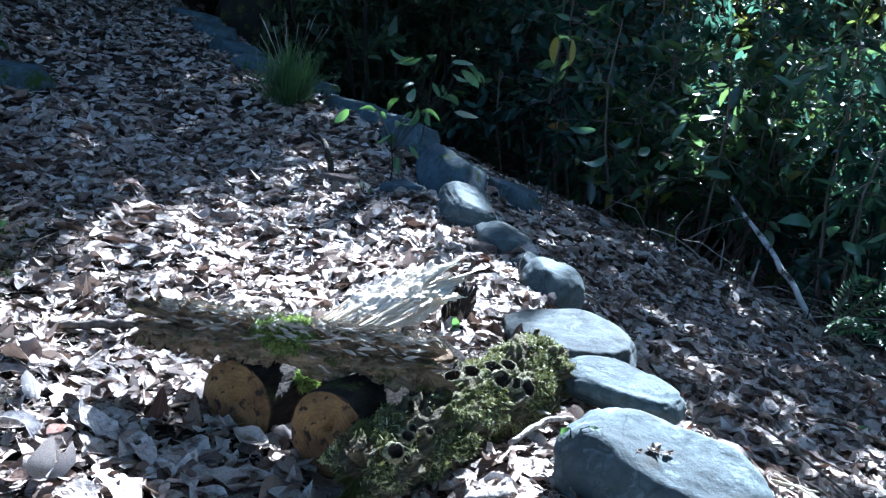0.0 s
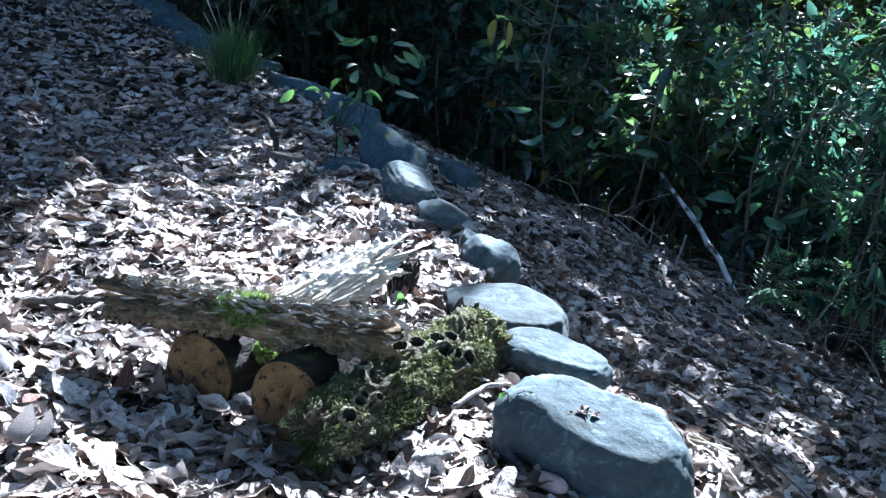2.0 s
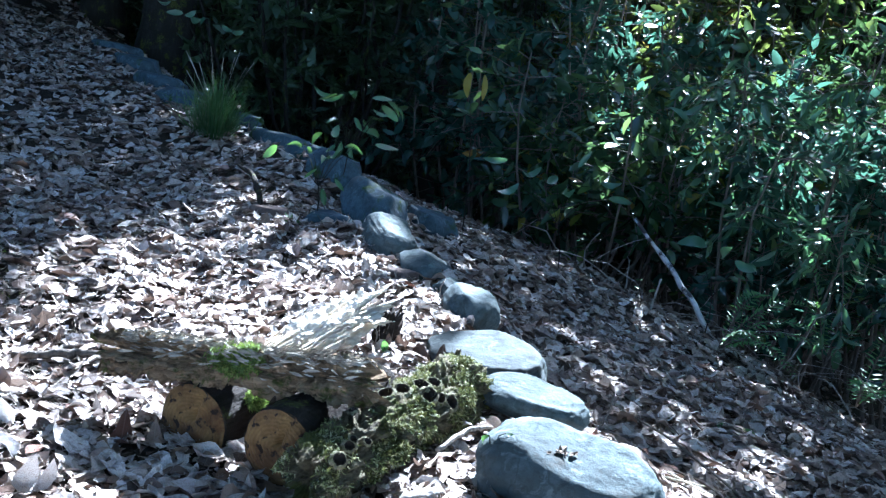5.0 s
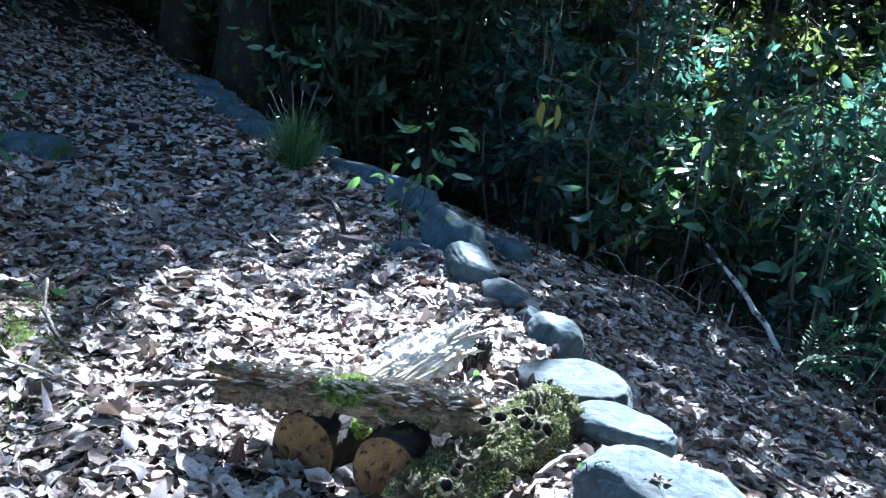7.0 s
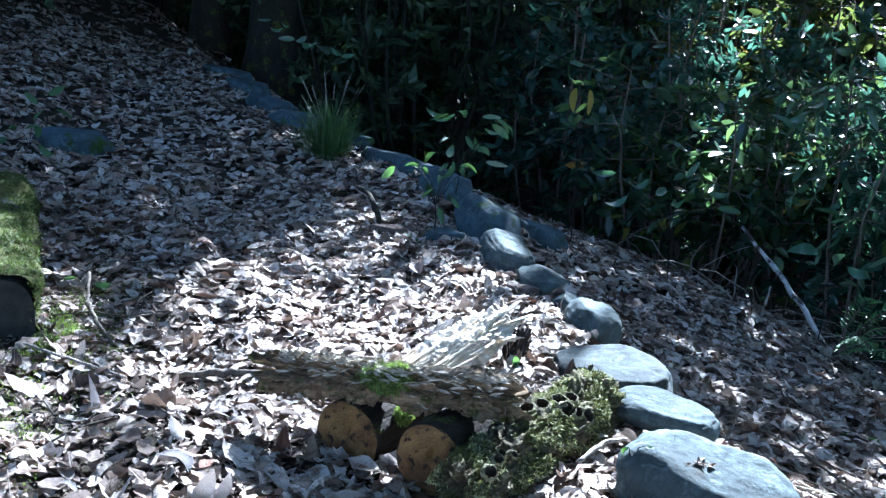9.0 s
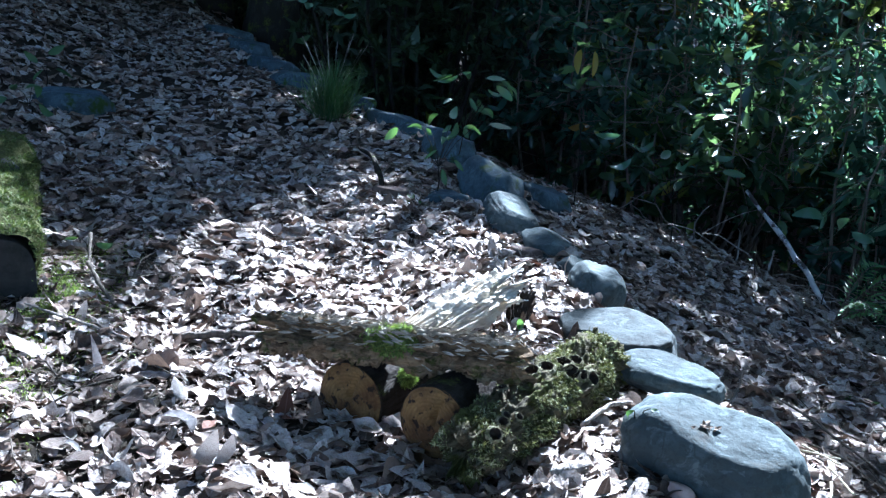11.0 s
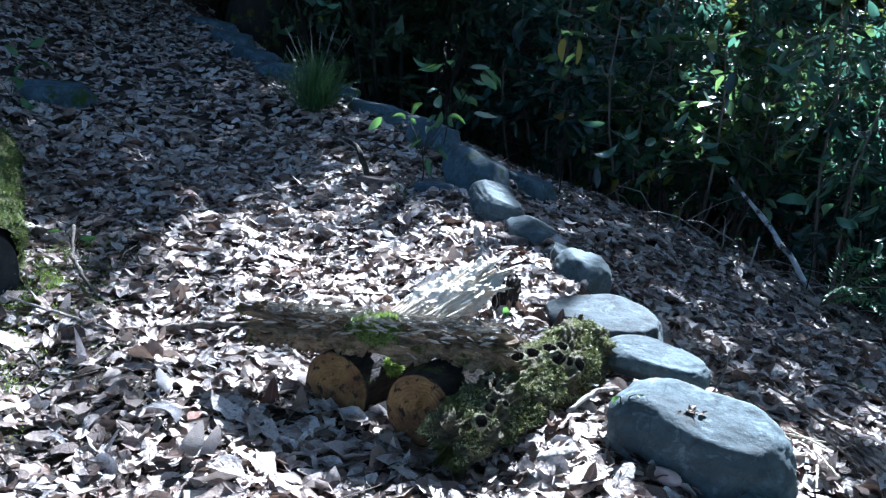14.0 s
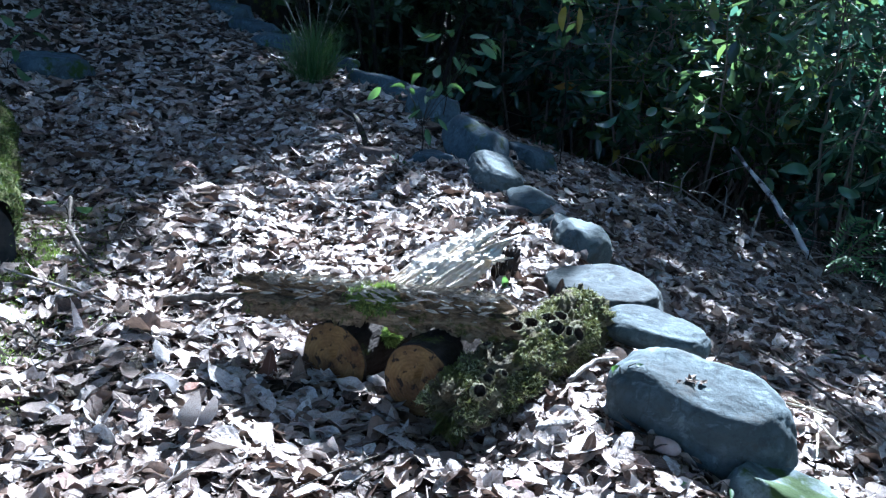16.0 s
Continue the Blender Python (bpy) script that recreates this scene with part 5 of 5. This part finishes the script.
def frond(rng, base, tip, pairs, size, sag=0.12):
    """One fern frond: the rib's points and the leaflets' places, axes and normals."""
    base, tip = np.array(base, float), np.array(tip, float)
    f = np.linspace(0, 1, 9)[:, None]
    rib = base + (tip - base) * f + np.array([0, 0, sag]) * np.sin(f * np.pi)
    d = unit(tip - base)
    side = unit(np.cross(d, [0, 0, 1.0]))
    p, a, n, s = [], [], [], []
    for k in range(pairs):
        w = 0.12 + 0.86 * k / (pairs - 1)
        spot = np.array([np.interp(w, f[:, 0], rib[:, c]) for c in range(3)])
        for sign in (-1, 1):
            p.append(spot)
            a.append(side * sign + d * 0.55 + [0, 0, -0.15] + rng.normal(0, 0.08, 3))
            n.append(np.array([0, 0, 1.0]) + rng.normal(0, 0.2, 3))
            s.append(size * math.sin(math.pi * (0.12 + 0.83 * w)) ** 0.7 * rng.uniform(0.85, 1.15))
    return (rib, np.linspace(0.004, 0.0012, 9)), np.array(p), np.array(a), unit(np.array(n)), np.array(s)


def make_small_plants():
    rng = np.random.default_rng(51)
    leafy("seedling", "small green seedling in front of a dark boulder", (-0.235, 4.53, 0.19),
          [(-0.163, 4.518, 0.41), (-0.215, 4.50, 0.36), (-0.45, 4.62, 0.52), (-0.14, 4.646, 0.545), (-0.198, 4.65, 0.58), (-0.338, 4.732, 0.515), (-0.25, 4.57, 0.44), (-0.09, 4.60, 0.56), (-0.33, 4.60, 0.53), (-0.20, 4.55, 0.50), (-0.28, 4.62, 0.50)], 0.085, FRESH, 0.8, 0.38, seed=1)
    leafy("sapling", "young sapling with pale green drooping leaves", (-0.19, 5.22, 0.19),
          [(-0.27, 5.30, 0.70), (-0.235, 5.28, 0.715), (-0.20, 5.26, 0.715), (-0.15, 5.30, 0.715), (-0.06, 5.30, 0.715), (0.02, 5.30, 0.71), (0.06, 5.28, 0.69), (0.0, 5.22, 0.69), (-0.05, 5.24, 0.66), (-0.22, 5.20, 0.60),
           (-0.14, 5.24, 0.61), (-0.10, 5.28, 0.60), (-0.09, 5.30, 0.54), (-0.30, 5.24, 0.52), (-0.17, 5.16, 0.47), (-0.22, 5.18, 0.46), (-0.15, 5.18, 0.46), (-0.02, 5.30, 0.47)], 0.115, FRESH, 1.0, 0.36, 2)
    for base, tips, size, seed in (((-2.55, 5.30, 0.27), [(-2.62, 5.28, 0.42), (-2.50, 5.30, 0.40), (-2.56, 5.35, 0.46), (-2.48, 5.24, 0.34), (-2.66, 5.24, 0.36)], 0.13, 3),
                                   ((-2.68, 5.80, 0.34), [(-2.72, 5.78, 0.50), (-2.62, 5.80, 0.47), (-2.68, 5.84, 0.55)], 0.10, 4),
                                   ((-1.46, 3.28, 0.12), [(-1.50, 3.27, 0.22), (-1.43, 3.27, 0.20), (-1.39, 3.25, 0.19), (-1.40, 3.22, 0.15)], 0.07, 5),
                                   ((-0.33, 4.42, 0.18), [(-0.36, 4.41, 0.22), (-0.31, 4.41, 0.22), (-0.33, 4.45, 0.23)], 0.045, 6),
                                   ((1.62, 5.75, -0.40), [(1.60, 5.72, -0.25), (1.67, 5.74, -0.27), (1.63, 5.78, -0.22)], 0.06, 7),
                                   ((1.40, 3.10, -0.10), [(1.37, 3.08, -0.02), (1.44, 3.07, -0.03)], 0.06, 8),
                                   ((0.42, 1.88, 0.24), [(0.43, 1.90, 0.345), (0.47, 1.885, 0.36)], 0.036, 9),
                                   ((0.64, 1.60, 0.18), [(0.57, 1.58, 0.22), (0.66, 1.57, 0.215)], 0.04, 10)):
        leafy("seedling", "tiny green seedling among fallen leaves", base, tips, size, FRESH, seed=seed)
    leafy("sprout", "single bright green leaf sprouting beside rotten wood", (0.165, 2.69, 0.22), [(0.16, 2.67, 0.25)], 0.055, FRESH, -2.5, 0.5, 11)
    leafy("sapling", "slender sapling with pale blue-green leaves before dark trunks", (-1.02, 6.85, 0.12),
          [(-1.52, 6.66, 1.06), (-1.44, 6.66, 1.00), (-1.36, 6.67, 0.95), (-1.40, 6.64, 1.02), (-1.28, 6.66, 0.97), (-1.20, 6.68, 0.94), (-1.12, 6.70, 0.90), (-1.25, 6.64, 0.92), (-1.05, 6.70, 0.86)], 0.09, GREEN_PALE, 0.7, 0.36, 16)
    # the broad leaves that hang in front of the dark shrubs
    leafy("broadleaf_sapling", "slender sapling with long broad drooping leaves", (1.12, 5.75, -0.25),
          [(1.12, 5.60, 0.43), (0.90, 5.50, 0.40), (0.99, 5.48, 0.38), (1.05, 5.52, 0.30), (0.80, 5.55, 0.30), (1.25, 5.55, 0.36), (1.30, 5.50, 0.30), (0.72, 5.60, 0.42)], 0.14, GREEN_PALE, 0.4, 0.32, 12)
    leafy("broadleaf_sapling", "slender sapling with long broad drooping leaves", (1.98, 5.55, -0.50),
          [(1.84, 5.42, 0.05), (1.95, 5.40, 0.06), (2.05, 5.45, 0.03), (1.90, 5.50, 0.10), (2.10, 5.50, 0.0)], 0.15, GREEN_PALE, 0.7, 0.4, 13)
    leafy("yellowing_sapling", "bare sapling with two hanging yellow leaves", (0.55, 6.15, -0.12),
          [(0.46, 5.93, 0.86), (0.55, 5.92, 0.86)], 0.15, YELLOW, 4.0, 0.36, 14)
    # grass
    tuft = thing("grass_tuft", "green grass tuft with dry seed stalks by the stones", "grass", at=pose(-1.0, 6.05, float(terrain(-1.0, 6.05))))
    k = 420
    ang, out = rng.uniform(0, 6.28, k), np.abs(rng.normal(0, 0.55, k))
    flat = np.stack([np.cos(ang), np.sin(ang), 0 * ang], -1)
    me = leaf_mesh("blades", rng, flat * (rng.uniform(0, 0.09, k))[:, None], unit(flat * out[:, None] + [0, 0, 1]), unit(flat + rng.normal(0, 0.2, (k, 3))), rng.uniform(0.2, 0.44, k), 0.007, 0.3, 0.25, 0, BROAD)
    tagged(part("blade", me, GRASS, tuft, "thin green grass blades"), kind="stuff")
    stalks = []
    for _ in range(11):
        a = rng.uniform(0, 6.28)
        d = np.array([math.cos(a), math.sin(a), 0])
        h = rng.uniform(0.38, 0.58)
        stalks.append((np.stack([d * 0.03, d * 0.08 + [0, 0, h * 0.55], d * 0.2 + [0, 0, h]]), [0.0013, 0.001, 0.0022]))
    part("stalk", tubes_mesh("stalk", stalks, 5), GREY_WOOD, tuft, "dry straw-coloured seed stalks")
    # ferns at the foot of the shrubs
    for base, tips in (((2.02, 5.36, -0.46), [(2.49, 5.22, -0.27), (2.48, 5.37, -0.16), (2.32, 4.93, -0.44), (2.29, 5.54, -0.17), (2.60, 5.05, -0.35), (2.15, 5.05, -0.36)]),
                       ((2.75, 5.10, -0.62), [(3.2, 5.0, -0.38), (2.60, 4.75, -0.45), (3.05, 5.4, -0.25), (2.85, 4.70, -0.5)]),
                       ((2.9, 6.0, -0.7), [(3.3, 5.8, -0.1), (2.6, 5.7, -0.2), (3.2, 6.3, 0.0), (2.7, 6.2, 0.0)])):
        fern = thing("fern", "bright green fern at the foot of the shrubs", "fern", "ferns", at=Matrix.Translation(base))
        for tip in tips:
            rib, p, a, n, s = frond(rng, np.zeros(3), np.array(tip) - base, 22, 0.09)
            blade = part("frond", leaf_mesh("frond", rng, p, a, n, s, s * 0.22, 0.2, 0.12, 0, SLIM), FERN, fern)
            part("rib", tubes_mesh("rib", [rib], 5), TWIG, blade)


GREEN_PALE = mat_leaf("broad_leaves", [(0.0, (0.028, 0.075, 0.05)), (0.6, (0.05, 0.12, 0.07)), (1.0, (0.09, 0.17, 0.065))], 0.32, 0.26, (0.2, 0.42, 0.14))
FERN = mat_leaf("fern_leaflets", [(0.0, (0.08, 0.22, 0.075)), (1.0, (0.15, 0.32, 0.11))], 0.6, 0.4)
make_small_plants()


def make_swaying_shrub():
    """A light shrub at the rim of the thicket, whose long leaves stir in the air."""
    rng = np.random.default_rng(61)
    shrub = make_shrub(rng, 2.55, 6.5, 2.0, 0.55, 5, 15, 10, 0.125, "light green shrub with long drooping leaves", GREEN_PALE, "swaying_shrub", lean=(0.02, -0.12), droop=0.8, low=0.68, slim=0.3)
    return shrub


def make_bare_twigs():
    """Thin dead twigs that cross before the dark thicket."""
    rng = np.random.default_rng(71)
    paths = []
    for _ in range(70):
        x = rng.uniform(0.5, 3.0)
        y = float(np.interp(x, RIM_X, RIM_Y)) + rng.uniform(-0.15, 0.2)
        p = np.array([x, y, float(terrain(x, y)) - 0.05])
        d = unit(np.array([rng.normal(0, 0.9), rng.normal(-0.2, 0.5), rng.uniform(0.15, 1.0)]))
        n = rng.uniform(0.4, 1.1)
        f = np.linspace(0, 1, 6)[:, None]
        pts = p + d * n * f + np.array([0, 0, -0.35 * n]) * f ** 2 + rng.normal(0, 0.012, (6, 3))
        paths.append((pts, np.linspace(0.005, 0.0018, 6) * rng.uniform(0.6, 1.4)))
    tagged(part("dead_twigs", tubes_mesh("dead_twigs", paths, 5), GREY_WOOD), "tangle of thin dead twigs before the shrubs", "twigs", kind="stuff")


def make_crumpled_leaf():
    """Brown crumbs of a leaf caught on the largest edging stone."""
    rng = np.random.default_rng(81)
    k = 14
    px, py = rng.normal(0.598, 0.014, k), rng.normal(1.835, 0.010, k)
    p = np.stack([px, py, 0.344 + (py - 1.835) * 0.2 + rng.uniform(0.0, 0.006, k)], -1)
    s = rng.uniform(0.012, 0.028, k)
    me = leaf_mesh("crumpled_leaf", rng, p, unit(rng.normal(0, 1, (k, 3)) * [1, 1, 0.05]), unit(rng.normal(0, 0.25, (k, 3)) + [0, 0, 1]), s, s * 0.6, 0.3, 0.2, 0.06)
    tagged(part("crumpled_leaf", me, FUNGUS_TAN), "small crumpled tan leaf scrap on a stone", "leaf")


FUNGUS_TAN = mat_plain("tan_scrap", (0.07, 0.05, 0.038), (0.27, 0.21, 0.16), 50, 0.85)
make_crumpled_leaf()
SWAYING = make_swaying_shrub()
make_bare_twigs()


def motions():
    """The light shrub leans to and fro by a fraction of a degree."""
    at = SWAYING.matrix_world.translation.copy()
    sway = [(0, 0.1), (1, -0.3), (2, 0.25), (3, -0.1), (4, 0.2), (5.3, -0.3), (6, -0.4), (6.6, 0.4), (7.2, 0.5), (7.7, -0.5), (8.3, 0.3), (9, -0.3), (10, 0.2), (11.5, -0.2),
            (12, 0.2), (12.5, -0.4), (13, -0.5), (13.5, 0.1), (14, 0.1), (14.5, 0.3), (15, 0.5), (15.5, 0.0), (16, -0.2)]
    walk(SWAYING, [(t, pose(at.x, at.y, at.z, -0.4 * a, 1.2 * a, 0.5 * a)) for t, a in sway])


motions()
